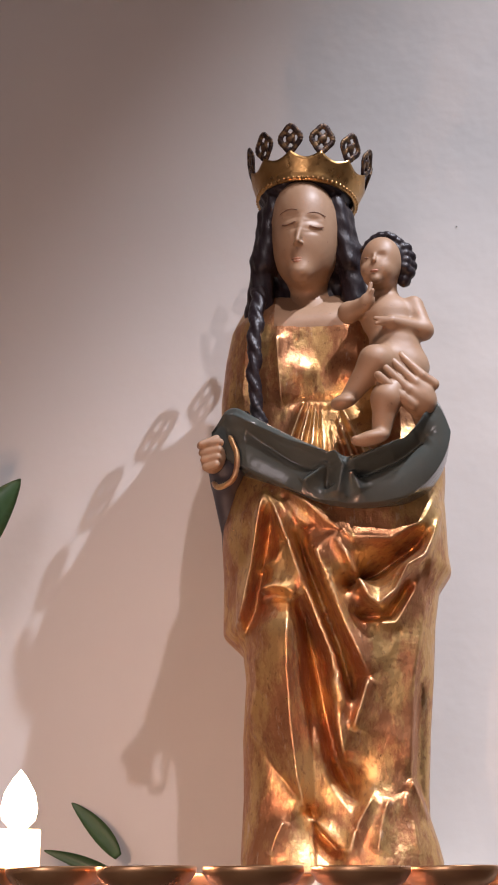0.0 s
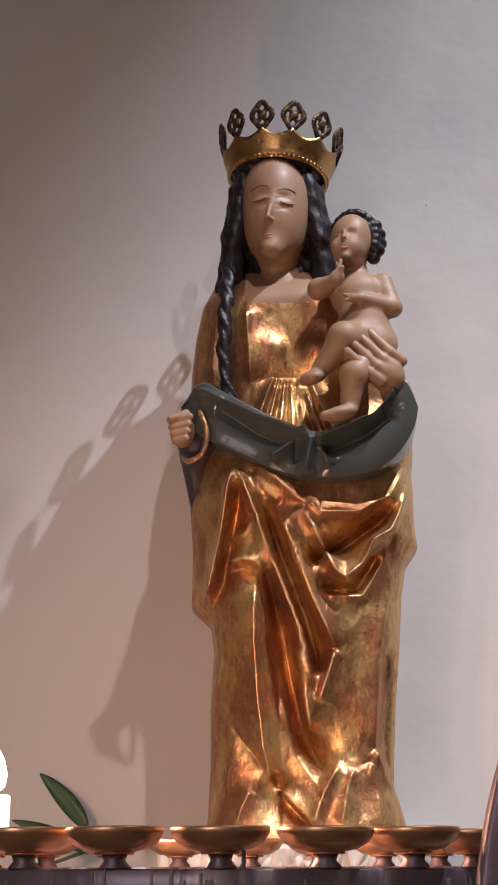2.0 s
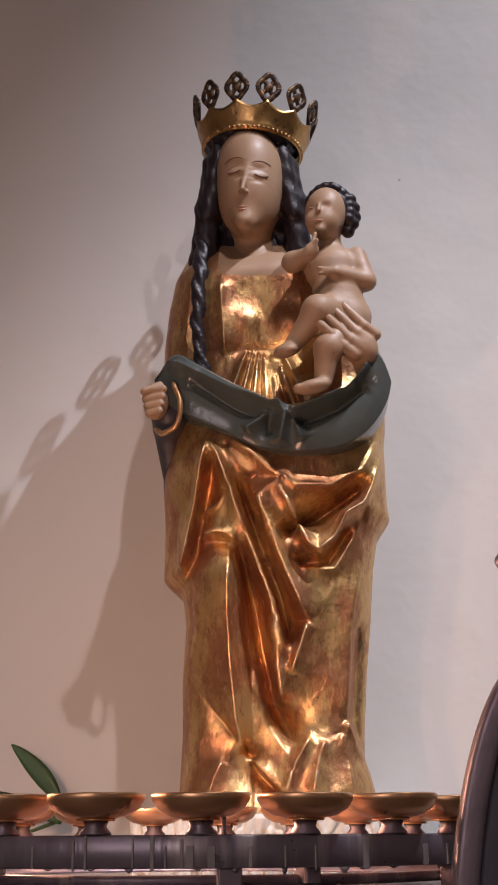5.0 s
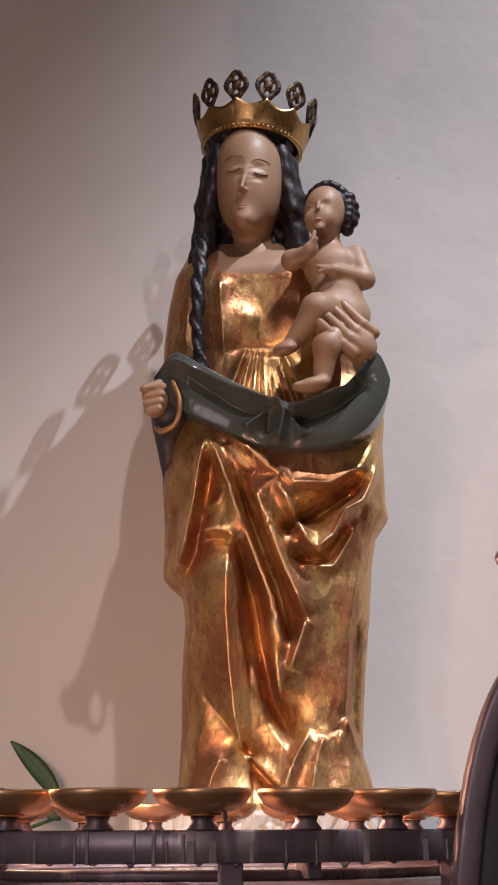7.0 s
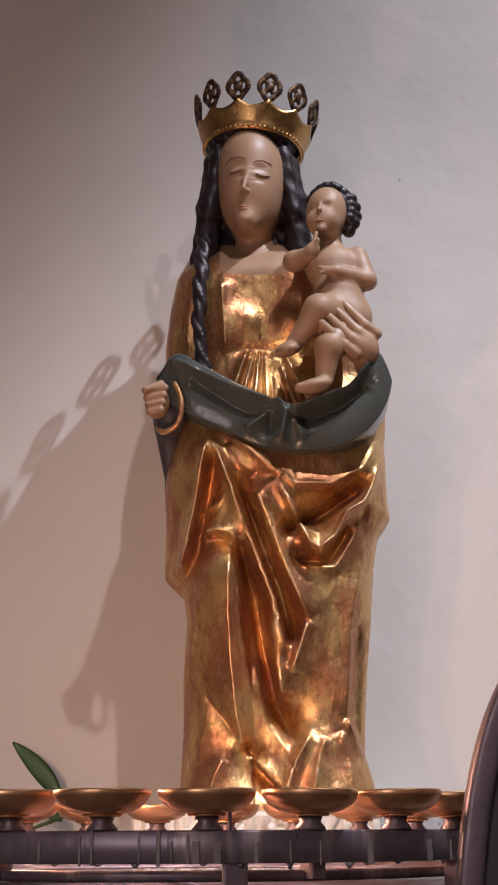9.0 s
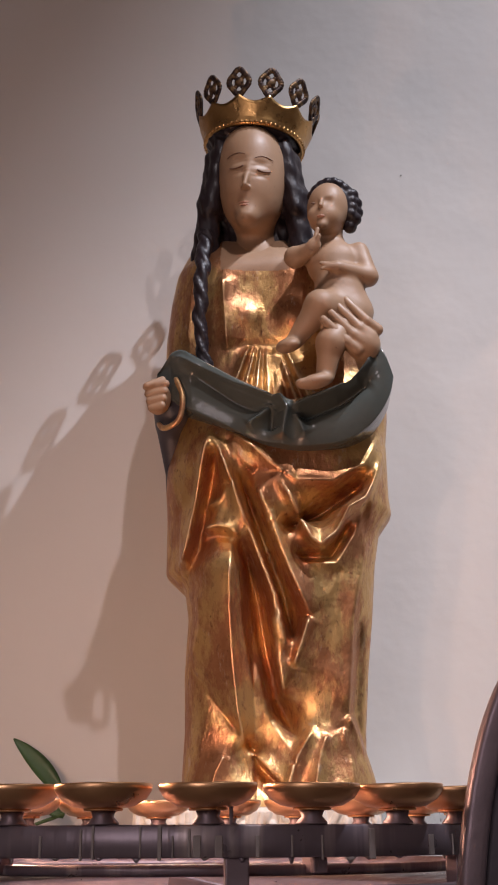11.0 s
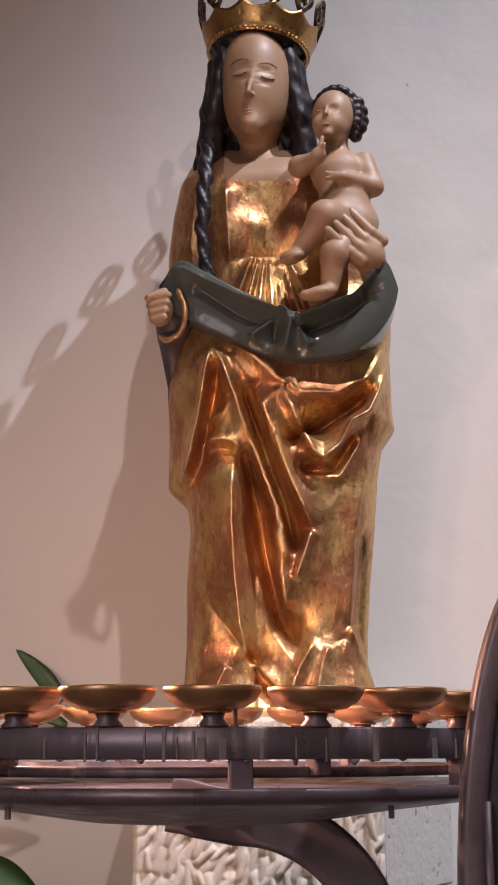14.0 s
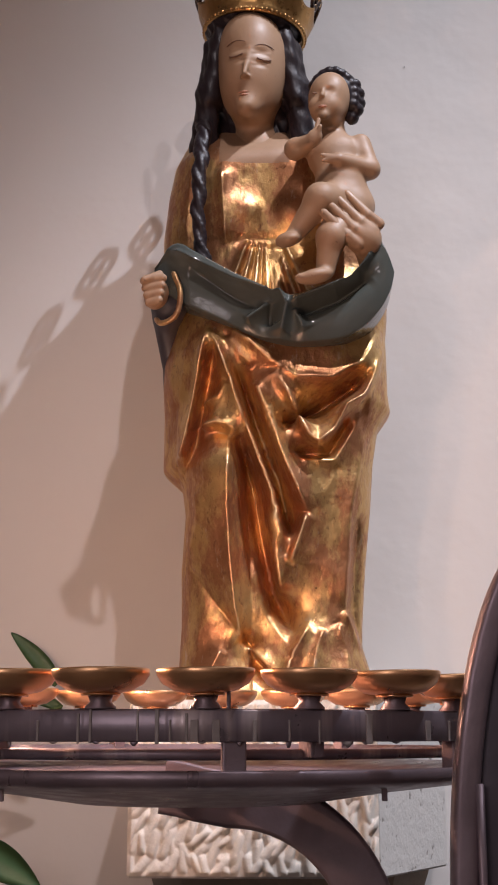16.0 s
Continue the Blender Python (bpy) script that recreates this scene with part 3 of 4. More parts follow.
def lining(s):
    """The mantle's dark lining, gathered across the lap from hand to hip."""
    n, m = 240, 70
    up = smooth_path([(-.161, 2.175), (-.126, 2.209), (-.092, 2.19), (-.022, 2.147), (.034, 2.118), (.066, 2.11), (.108, 2.12), (.154, 2.133), (.190, 2.178), (.212, 2.230)], n)
    lo = smooth_path([(-.164, 2.148), (-.106, 2.109), (-.041, 2.074), (-.004, 2.054), (.051, 2.039), (.106, 2.038), (.152, 2.046), (.189, 2.07), (.221, 2.118), (.233, 2.175)], n)
    u = np.linspace(0, 1, n)
    depth = curve([(0, -.172), (.15, -.195), (.5, -.205), (.8, -.208), (.95, -.205), (.985, -.16), (1, -.06)], u)
    creases = [(np.array(q), h, a, b) for q, h, a, b in (
        ([(.040, 2.125), (.056, 2.088), (.046, 2.042)], .026, .013, .008), ([(.058, 2.092), (.130, 2.120), (.165, 2.142), (.190, 2.185)], .028, .008, .012),
        ([(-.135, 2.196), (-.030, 2.138), (.036, 2.112)], .020, .009, .016), ([(-.010, 2.068), (.034, 2.100)], .018, .008, .008),
        ([(.075, 2.078), (.140, 2.104), (.190, 2.140)], -.020, .009, .010), ([(.030, 2.10), (.028, 2.06)], -.018, .008, .008),
        ([(-.10, 2.165), (-.03, 2.112), (.02, 2.085)], -.008, .010, .010), ([(.068, 2.085), (.082, 2.050)], .014, .008, .010))]
    rows = []
    for k in range(m + 1):
        v = k / m
        # v 0..0.15 rolls over the upper edge, 0.85..1 tucks in below
        w = np.clip((v - 0.12) / 0.76, 0, 1)
        pos = up * (1 - w) + lo * w
        bulge = 0.006 + (0.008 + 0.020 * u ** 1.5) * math.sin(math.pi * v ** 0.8) ** 0.8 * (0.6 + 0.4 * v)
        roll = 0.006 * math.exp(-((v - 0.15) / 0.07) ** 2)
        X, Z = pos[:, 0], pos[:, 1]
        carved = relief(X, Z, creases)
        tuck = 0.07 if k in (0, m) else 0.0
        Y = depth - bulge - roll - 1.2 * carved + tuck
        rows.append(np.stack([X, Y, Z + (0.004 * math.sin(math.pi * v))], -1))
    V = np.array(rows)
    ids = np.arange((m + 1) * n).reshape(m + 1, n)
    f = np.stack([ids[:-1, :-1], ids[1:, :-1], ids[1:, 1:], ids[:-1, 1:]], -1).reshape(-1, 4)
    s.add(V.reshape(-1, 3), f, LINING)


def front_of(verts):
    """How far forward a carved form reaches at a place of its front."""
    def at(x, z):
        near = verts[np.hypot(verts[:, 0] - x, verts[:, 2] - z) < 0.0035]
        return float(near[:, 1].min()) if len(near) else -0.19
    return at


def head(s):
    tilt = (4, -4, 0)
    face = [(egg((-0.002, -0.114, 2.576), (0.0645, 0.086, 0.098), tilt), 0.01),
            (egg((-0.006, -0.139, 2.514), (0.044, 0.057, 0.058), tilt), 0.034),
            (egg((-0.011, -0.180, 2.463), (0.013, 0.014, 0.011)), 0.034),
            (capsule((-0.0055, -0.1935, 2.562), (-0.0130, -0.2080, 2.513), 0.0024, 0.0038), 0.009),
            (egg((-0.0125, -0.2020, 2.5105), (0.0085, 0.0055, 0.0034)), 0.005),
            (egg((-0.0275, -0.1818, 2.5545), (0.0130, 0.0072, 0.0075), (0, 0, -14)), 0.004),
            (egg((0.0205, -0.1823, 2.5455), (0.0130, 0.0072, 0.0075), (0, 0, 14)), 0.004),
            (capsule((0.000, -0.080, 2.50), (0.004, -0.080, 2.38), 0.035, 0.044), 0.018),
            (egg((0.004, -0.088, 2.383), (0.072, 0.058, 0.046)), 0.05)]
    cuts = [(egg((-0.0275, -0.2065, 2.5655), (0.013, 0.011, 0.0040)), 0.011), (egg((0.0210, -0.2065, 2.5565), (0.013, 0.011, 0.0040)), 0.011),
            (egg((-0.0275, -0.2065, 2.5440), (0.012, 0.0095, 0.0030)), 0.009), (egg((0.0205, -0.2065, 2.5350), (0.012, 0.0095, 0.0030)), 0.009),
            (capsule((-0.0240, -0.1975, 2.4840), (-0.0030, -0.1975, 2.4832), 0.0010), 0.004),
            (egg((-0.012, -0.205, 2.4715), (0.010, 0.006, 0.0028)), 0.008)]
    v, f = carve(face, (-0.085, -0.226, 2.345), (0.085, -0.03, 2.67), 0.0017, cuts)

    s.add(v, f, FLESH)
    skin = front_of(v)
    for cz, half, thick in ((2.4862, 0.0105, 0.0024), (2.4808, 0.0080, 0.0026)):
        arc = [(-0.0135 + half * q, skin(-0.0135 + half * q, cz) + 0.0014, cz + 0.0009 * q * q) for q in np.linspace(-1, 1, 7)]
        v, f = carve([(capsule(a, b, thick * (1 - 0.6 * abs(qa)), thick * (1 - 0.6 * abs(qb))), 0.001) for a, b, qa, qb in zip(arc[:-1], arc[1:], np.linspace(-1, 1, 7)[:-1], np.linspace(-1, 1, 7)[1:])],
                     (-0.035, -0.225, cz - 0.008), (0.012, -0.165, cz + 0.008), 0.0010)
        s.add(v, f, LIP)
    for cx, cz in ((-0.0280, 2.5535), (0.0205, 2.5445)):  # lowered lids and thin brows
        for half, lift, bow, thick in ((0.0112, 0.0, -0.0028, 0.0014), (0.0160, 0.0225, 0.0045, 0.0009)):
            arc = []
            for q in np.linspace(-1, 1, 11):
                x, z = cx + half * q, cz + lift + bow * (1 - q * q)
                arc.append((x, skin(x, z) + (0.0008 if lift else 0.0002), z))
            v, f = carve([(capsule(a, b, thick), 0.0005) for a, b in zip(arc[:-1], arc[1:])], (cx - 0.024, -0.225, cz - 0.012), (cx + 0.024, -0.150, cz + 0.036), 0.0010)
            s.add(v, f, BROW)

    def waves(p):
        return 0.0006 * np.sin(p[..., 2] * 190 + p[..., 0] * 90) + 0.0008 * np.sin(p[..., 2] * 90 - p[..., 1] * 200 + p[..., 0] * 260)
    hair = [(egg((-0.002, -0.088, 2.580), (0.084, 0.090, 0.105), tilt), 0.01), (egg((0.0, -0.097, 2.652), (0.089, 0.089, 0.030)), 0.01), (egg((0.0, -0.050, 2.46), (0.095, 0.055, 0.12)), 0.02),
            (capsule((-0.072, -0.12, 2.61), (-0.079, -0.125, 2.52), 0.015, 0.018), 0.02), (capsule((-0.079, -0.125, 2.52), (-0.089, -0.105, 2.40), 0.018, 0.028), 0.02),
            (capsule((0.066, -0.12, 2.60), (0.078, -0.12, 2.52), 0.016, 0.020), 0.02), (capsule((0.078, -0.12, 2.52), (0.084, -0.11, 2.41), 0.022, 0.024), 0.02),
            (capsule((-0.060, -0.145, 2.625), (-0.078, -0.140, 2.50), 0.010, 0.012), 0.012), (capsule((0.058, -0.145, 2.62), (0.074, -0.140, 2.50), 0.010, 0.012), 0.012)]
    cut = [(egg((-0.004, -0.20, 2.555), (0.065, 0.086, 0.100), tilt), 0.01), (capsule((-0.002, -0.21, 2.47), (0.0, -0.2, 2.36), 0.055, 0.06), 0.01)]
    v, f = carve(hair, (-0.15, -0.21, 2.35), (0.14, 0.03, 2.70), 0.0033, cut, waves)
    s.add(v, f, HAIR)
    # long twisted lock down the breast
    path = smooth_path([(-.084, -.128, 2.47), (-.086, -.152, 2.425), (-.088, -.178, 2.366), (-.090, -.185, 2.303), (-.089, -.185, 2.242), (-.078, -.185, 2.185)], 34)
    lock = []
    for strand in range(3):
        line = []
        for i, q in enumerate(path):
            ph = i * 0.52 + strand * 2 * math.pi / 3
            line.append(q + np.array((0.0062 * math.cos(ph) - 0.002 * math.sin(i * 0.9), 0.0045 * math.sin(ph), 0)))
        lock += [(capsule(a, b, 0.0082 - 0.0001 * i), 0.0035) for i, (a, b) in enumerate(zip(line[:-1], line[1:]))]
    v, f = carve(lock, (-0.125, -0.22, 2.16), (-0.05, -0.12, 2.46), 0.0025)
    s.add(v, f, HAIR)


def fist(s):
    """The hand that holds the mantle's edge, in its gilt cuff."""
    forms = [(egg((-0.157, -0.195, 2.128), (0.020, 0.022, 0.026), (0, 12, 0)), 0.006)]
    for k in range(4):
        zz = 2.148 - 0.0125 * k
        forms.append((capsule((-0.144 - 0.002 * k, -0.216, zz), (-0.176 + 0.003 * k, -0.212, zz - 0.003), 0.0068, 0.0065), 0.003))
    forms.append((capsule((-0.150, -0.212, 2.156), (-0.174, -0.220, 2.144), 0.0065, 0.006), 0.003))
    v, f = carve(forms, (-0.205, -0.24, 2.08), (-0.11, -0.16, 2.18), 0.0018)
    s.add(v, f, FLESH)
    cuff = smooth_path([(-.128, -.205, 2.160), (-.116, -.212, 2.125), (-.125, -.208, 2.085), (-.148, -.195, 2.078), (-.158, -.18, 2.09)], 20)
    v, f = carve([(capsule(a, b, 0.0042), 0.003) for a, b in zip(cuff[:-1], cuff[1:])] , (-0.19, -0.24, 2.05), (-0.09, -0.15, 2.18), 0.0026)
    s.add(v, f, GOLD)
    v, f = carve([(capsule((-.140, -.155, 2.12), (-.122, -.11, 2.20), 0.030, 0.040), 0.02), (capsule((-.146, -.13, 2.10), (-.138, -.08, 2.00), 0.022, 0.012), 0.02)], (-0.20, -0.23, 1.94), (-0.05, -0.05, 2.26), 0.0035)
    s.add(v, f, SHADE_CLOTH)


def infant(s):
    skin = [(egg((0.129, -0.205, 2.462), (0.0355, 0.040, 0.046), (0, 4, 0)), 0.01),
            (egg((0.123, -0.222, 2.434), (0.024, 0.024, 0.022)), 0.014),
            (capsule((0.1175, -0.242, 2.462), (0.1160, -0.2490, 2.448), 0.0022, 0.0036), 0.005),
            (egg((0.118, -0.240, 2.416), (0.008, 0.006, 0.006)), 0.010), (egg((0.104, -0.231, 2.438), (0.009, 0.008, 0.009)), 0.012), (egg((0.132, -0.233, 2.438), (0.010, 0.008, 0.009)), 0.010),
            (capsule((0.134, -0.19, 2.43), (0.136, -0.185, 2.39), 0.018, 0.024), 0.012),
            (egg((0.137, -0.192, 2.365), (0.046, 0.036, 0.040)), 0.014),
            (egg((0.145, -0.200, 2.310), (0.042, 0.040, 0.045)), 0.02),
            (egg((0.156, -0.195, 2.275), (0.046, 0.045, 0.035)), 0.02),
            (capsule((0.098, -0.195, 2.388), (0.072, -0.222, 2.366), 0.017, 0.0175), 0.010),
            (capsule((0.072, -0.222, 2.366), (0.099, -0.248, 2.368), 0.0165, 0.0115), 0.008),
            (egg((0.104, -0.252, 2.374), (0.012, 0.010, 0.012)), 0.005),
            (capsule((0.105, -0.254, 2.380), (0.110, -0.254, 2.402), 0.0048, 0.0038), 0.003),
            (capsule((0.108, -0.258, 2.376), (0.112, -0.262, 2.386), 0.0048, 0.004), 0.003),
            (capsule((0.180, -0.195, 2.385), (0.194, -0.205, 2.336), 0.0175, 0.0165), 0.010),
            (capsule((0.194, -0.205, 2.336), (0.142, -0.240, 2.338), 0.0155, 0.0115), 0.008),
            (egg((0.132, -0.244, 2.338), (0.014, 0.008, 0.008)), 0.004),
            (capsule((0.126, -0.246, 2.342), (0.114, -0.248, 2.343), 0.0038, 0.003), 0.003),
            (capsule((0.126, -0.246, 2.335), (0.116, -0.248, 2.333), 0.0038, 0.003), 0.003),
            (capsule((0.150, -0.205, 2.278), (0.112, -0.248, 2.266), 0.034, 0.026), 0.012),
            (capsule((0.112, -0.248, 2.266), (0.070, -0.236, 2.212), 0.025, 0.0145), 0.010),
            (egg((0.058, -0.246, 2.199), (0.019, 0.026, 0.012), (10, -18, 20)), 0.008),
            (capsule((0.165, -0.210, 2.262), (0.128, -0.252, 2.200), 0.032, 0.024), 0.010),
            (capsule((0.128, -0.252, 2.200), (0.118, -0.246, 2.148), 0.0225, 0.0155), 0.010),
            (egg((0.102, -0.258, 2.132), (0.027, 0.018, 0.012), (0, -14, 10)), 0.008),
            (egg((0.078, -0.262, 2.128), (0.009, 0.011, 0.007)), 0.006)]
    sockets = [(egg((0.1055, -0.246, 2.4590), (0.008, 0.004, 0.005)), 0.005), (egg((0.1295, -0.246, 2.4590), (0.008, 0.004, 0.005)), 0.005)]
    v, f = carve(skin, (0.03, -0.285, 2.105), (0.23, -0.13, 2.53), 0.0024, sockets)

    s.add(v, f, FLESH)
    v, f = carve([(egg((0.1170, -0.2440, 2.4300), (0.0075, 0.0045, 0.0026)), 0.002)], (0.105, -0.255, 2.421), (0.130, -0.236, 2.439), 0.0010)
    s.add(v, f, LIP)
    for cx, cy in ((0.1065, -0.2365), (0.1295, -0.2405)):
        v, f = carve([(capsule((cx - 0.0050, cy, 2.4580), (cx + 0.0050, cy, 2.4580), 0.0015), 0.001)], (cx - 0.01, cy - 0.005, 2.453), (cx + 0.01, cy + 0.005, 2.463), 0.0009)
        s.add(v, f, BROW)
    rng = random.Random(9)
    curls = [(egg((0.138, -0.192, 2.470), (0.037, 0.036, 0.044)), 0.008)]
    for k in range(11):
        a = radians(150 - 17 * k)
        curls.append((egg((0.135 + 0.036 * math.cos(a), -0.214 + 0.010 * abs(math.cos(a)), 2.466 + 0.042 * math.sin(a)), (0.0098, 0.012, 0.0098)), 0.003))
    for k in range(9):
        a = radians(115 - 20 * k)
        curls.append((egg((0.138 + 0.041 * math.cos(a), -0.196 + rng.uniform(-0.004, 0.004), 2.464 + 0.045 * math.sin(a)), (0.0115, 0.013, 0.0105)), 0.003))
    v, f = carve(curls, (0.08, -0.26, 2.38), (0.21, -0.14, 2.54), 0.0024, [(egg((0.119, -0.262, 2.452), (0.036, 0.042, 0.046)), 0.003)])
    s.add(v, f, HAIR)
    # the carrying hand under the thigh
    hand = [(egg((0.176, -0.238, 2.208), (0.034, 0.022, 0.028), (0, 35, 0)), 0.008),
            (capsule((0.184, -0.222, 2.198), (0.196, -0.160, 2.182), 0.021, 0.019), 0.015)]
    for k in range(4):
        b = np.array((0.152 + 0.0115 * k, -0.258 + 0.003 * k, 2.200 + 0.0125 * k))
        tip = b + np.array((-0.036 + 0.001 * k, -0.012 + 0.006 * k, 0.034 + 0.002 * k))
        hand.append((capsule(b + np.array((0.018, 0.008, -0.012)), b, 0.0095, 0.0088), 0.004))
        hand.append((capsule(b, tip, 0.0086, 0.0068), 0.0022))
    v, f = carve(hand, (0.10, -0.29, 2.15), (0.24, -0.15, 2.29), 0.0024)
    s.add(v, f, FLESH)


def statue():
    s = Sculpture(GOLD, FLESH, HAIR, LINING, SHADE_CLOTH, LIP, BROW)
    drapery(s)
    lining(s)
    head(s)
    fist(s)
    infant(s)
    tagged(s.build("statue"), "carved gilded wooden mother-and-child statue with dark green mantle lining", "statue")


statue()


def crown():
    top = empty("crown", (0, -0.098, 2.638), "gilded crown with tarnished openwork finials on the statue's head", "crown")
    n = 240
    bm = bmesh.new()
    levels = 9
    grid = {}
    for shell, off in ((0, 0.0), (1, -0.004)):
        for i in range(n):
            a = 2 * math.pi * i / n
            k = abs(((a / (2 * math.pi) * 12 + 0.5) % 1) - 0.5) * 2  # 0 at a point, 1 between two
            height = 0.039 + 0.012 * (1 - k) ** 1.8
            for j in range(levels):
                t = j / (levels - 1)
                z = height * t
                r = 0.0885 + 0.019 * (z / 0.05) + off + 0.0022 * math.exp(-((t - 0.10) / 0.08) ** 2)
                grid[shell, i, j] = bm.verts.new((r * math.sin(a), -r * math.cos(a), z))
    for shell in (0, 1):
        for i in range(n):
            for j in range(levels - 1):
                q = [grid[shell, i, j], grid[shell, (i + 1) % n, j], grid[shell, (i + 1) % n, j + 1], grid[shell, i, j + 1]]
                bm.faces.new(q if shell == 0 else q[::-1])
    for i in range(n):
        for j in (0, levels - 1):
            bm.faces.new((grid[0, i, j], grid[1, i, j], grid[1, (i + 1) % n, j], grid[0, (i + 1) % n, j]))
    bmesh.ops.recalc_face_normals(bm, faces=bm.faces)
    band = part("band", bm, CROWN, top, smooth=True)
    bm = bmesh.new()
    for k in range(64):
        a = 2 * math.pi * k / 64
        g = bmesh.ops.create_icosphere(bm, subdivisions=1, radius=0.0036)
        for v in g["verts"]:
            v.co = Vector((0.0905 * math.sin(a), -0.0905 * math.cos(a), 0.0042)) + v.co
    part("beaded_rim", bm, CROWN, band, "beaded lower rim", True)
    # openwork rosette: ring, cross bars, corner leaves, short stem
    bm = bmesh.new()

    def ball(c, r, flat=0.6):
        g = bmesh.ops.create_icosphere(bm, subdivisions=2, radius=r)
        for v in g["verts"]:
            v.co = Vector((v.co.x, v.co.y * flat, v.co.z)) + Vector(c)
    for k in range(28):
        q = 4 * k / 28
        turn = math.pi / 2 * q
        reach = 1 + 0.10 * math.cos(4 * turn)
        ball((0.0155 * math.cos(turn) * reach, 0, 0.026 + 0.0190 * math.sin(turn) * reach), 0.0051)
    for k in range(4):
        a = math.pi / 4 + math.pi / 2 * k
        for q in (0.3, 0.55, 0.8):
            ball((0.0105 * q * math.cos(a), 0.0005, 0.026 + 0.0140 * q * math.sin(a)), 0.0043)
    ball((0, 0.0, 0.026), 0.0082, 0.45)
    for dx, dz in ((0, 0.0215), (0.0165, 0), (-0.0165, 0)):
        ball((dx, 0, 0.026 + dz), 0.0046)
    for k in range(5):
        ball((0, 0, 0.0026 * k - 0.003), 0.0042)
    me_ob = part("finial", bm, TARNISH, top, "dark openwork rosette", smooth=True)
    for k in range(12):
        a = 2 * math.pi * k / 12
        ob = me_ob if k == 0 else new("finial", me_ob.data)
        ob.parent = top
        if k:
            tagged(ob, "dark openwork rosette")
        r = 0.1025
        ob.matrix_local = Matrix.Translation((r * math.sin(a), -r * math.cos(a), 0.046)) @ Matrix.Rotation(a, 4, "Z") @ Matrix.Rotation(radians(14), 4, "X") @ Matrix.Scale(1.10, 4)
    return top


_crown = crown()
_crown.rotation_euler = (radians(-1), radians(5), radians(15))


# ---- candle rack ----
RING = (-0.03, -0.895)
RADIUS = 0.28
STEP = 360 / 21


def ring_point(deg, r=RADIUS, z=0.0):
    a = radians(deg)
    return Vector((RING[0] + r * math.sin(a), RING[1] - r * math.cos(a), z))


def candle_rack():
    top = empty("candle_rack", (RING[0], RING[1], 0), "black forged-iron votive candle rack with wax-streaked ring", "candle rack")
    band = part("band", lathe([(0.268, 1.422), (0.2885, 1.422), (0.290, 1.4235), (0.290, 1.4455), (0.2885, 1.447), (0.268, 1.447), (0.268, 1.422)], 120), WAXED, top, "wax-streaked iron ring", True)
    part("dish", lathe([(0.225, 1.394), (0.290, 1.4005), (0.2925, 1.399), (0.2925, 1.390), (0.285, 1.3865), (0.20, 1.376), (0.12, 1.364), (0.11, 1.364), (0.11, 1.369), (0.225, 1.394)], 120), IRON, top, "shallow iron drip dish", True)
    for k in range(3):
        bm = bmesh.new()
        box(bm, (-0.13, -0.012, 1.366), (0.13, 0.012, 1.374), 0.002)
        bmesh.ops.rotate(bm, verts=bm.verts, matrix=Matrix.Rotation(radians(60 * k + 20), 3, "Z"))
        part("spoke", bm, IRON, top)
    for k, deg in enumerate((10.5, 57, 110, 250, 305)):
        bm = box(bmesh.new(), (-0.0095, -0.006, 1.3985), (0.0095, 0.006, 1.424), 0.0015)
        p = ring_point(deg, 0.279) - Vector((RING[0], RING[1], 0))
        bmesh.ops.transform(bm, verts=bm.verts, matrix=Matrix.Translation(p) @ Matrix.Rotation(radians(deg), 4, "Z"))
        part("post", bm, IRON, top)
    for deg in (-33, 41, 100, 180, 260):
        bm = box(bmesh.new(), (-0.0024, -0.0024, 1.374), (0.0024, 0.0024, 1.386), 0.0008)
        p = ring_point(deg, 0.262) - Vector((RING[0], RING[1], 0))
        bmesh.ops.transform(bm, verts=bm.verts, matrix=Matrix.Translation(p))
        part("bolt", bm, IRON, top)
    rng = random.Random(12)
    for deg in (-47, -41, -33, -30, -21, -14, -12, -4.5, -1.5, 0.5, 3, 4.2, 7.5, 13.5, 19, 24, 33, 46, 52):
        w, low = rng.choice((0.0008, 0.0011, 0.0016, 0.003)), 1.4222 - rng.choice((0.0, 0.0, 0.0012, 0.002))
        bm = box(bmesh.new(), (-w, -0.0010, low), (w, 0.0010, 1.4468 - rng.choice((0.0, 0.003, 0.008))), 0.0006)
        p = ring_point(deg, 0.2902) - Vector((RING[0], RING[1], 0))
        bmesh.ops.transform(bm, verts=bm.verts, matrix=Matrix.Translation(p) @ Matrix.Rotation(radians(deg), 4, "Z"))
        part("wax_run", bm, WAXRUN, band, "hardened wax run")
    for _k in range(17):  # wax that has dripped over the lower edge
        deg = -60 + 7.2 * _k + rng.uniform(-3, 3)
        long = rng.choice((0.0020, 0.0026, 0.0034, 0.0050))
        bm = bmesh.new()
        bmesh.ops.create_cone(bm, cap_ends=True, segments=7, radius1=0.0011, radius2=rng.uniform(0.002, 0.006), depth=long)
        bmesh.ops.transform(bm, verts=bm.verts, matrix=Matrix.Translation(ring_point(deg, 0.2865) - Vector((RING[0], RING[1], 0)) + Vector((0, 0, 1.4222 - long / 2))) @ Matrix.Rotation(radians(deg), 4, "Z") @ Matrix.Diagonal((1, 0.5, 1, 1)))
        part("wax_drip", bm, WAXRUN if _k % 3 == 0 else WAXED, band, "hanging drip of old wax", True)
    part("wax_tray", lathe([(0.215, 1.4075), (0.258, 1.4075), (0.2605, 1.410), (0.2605, 1.4155), (0.258, 1.4165), (0.252, 1.412), (0.215, 1.410), (0.215, 1.4075)], 90), WAXED, top, "wax-caked inner tray", True)
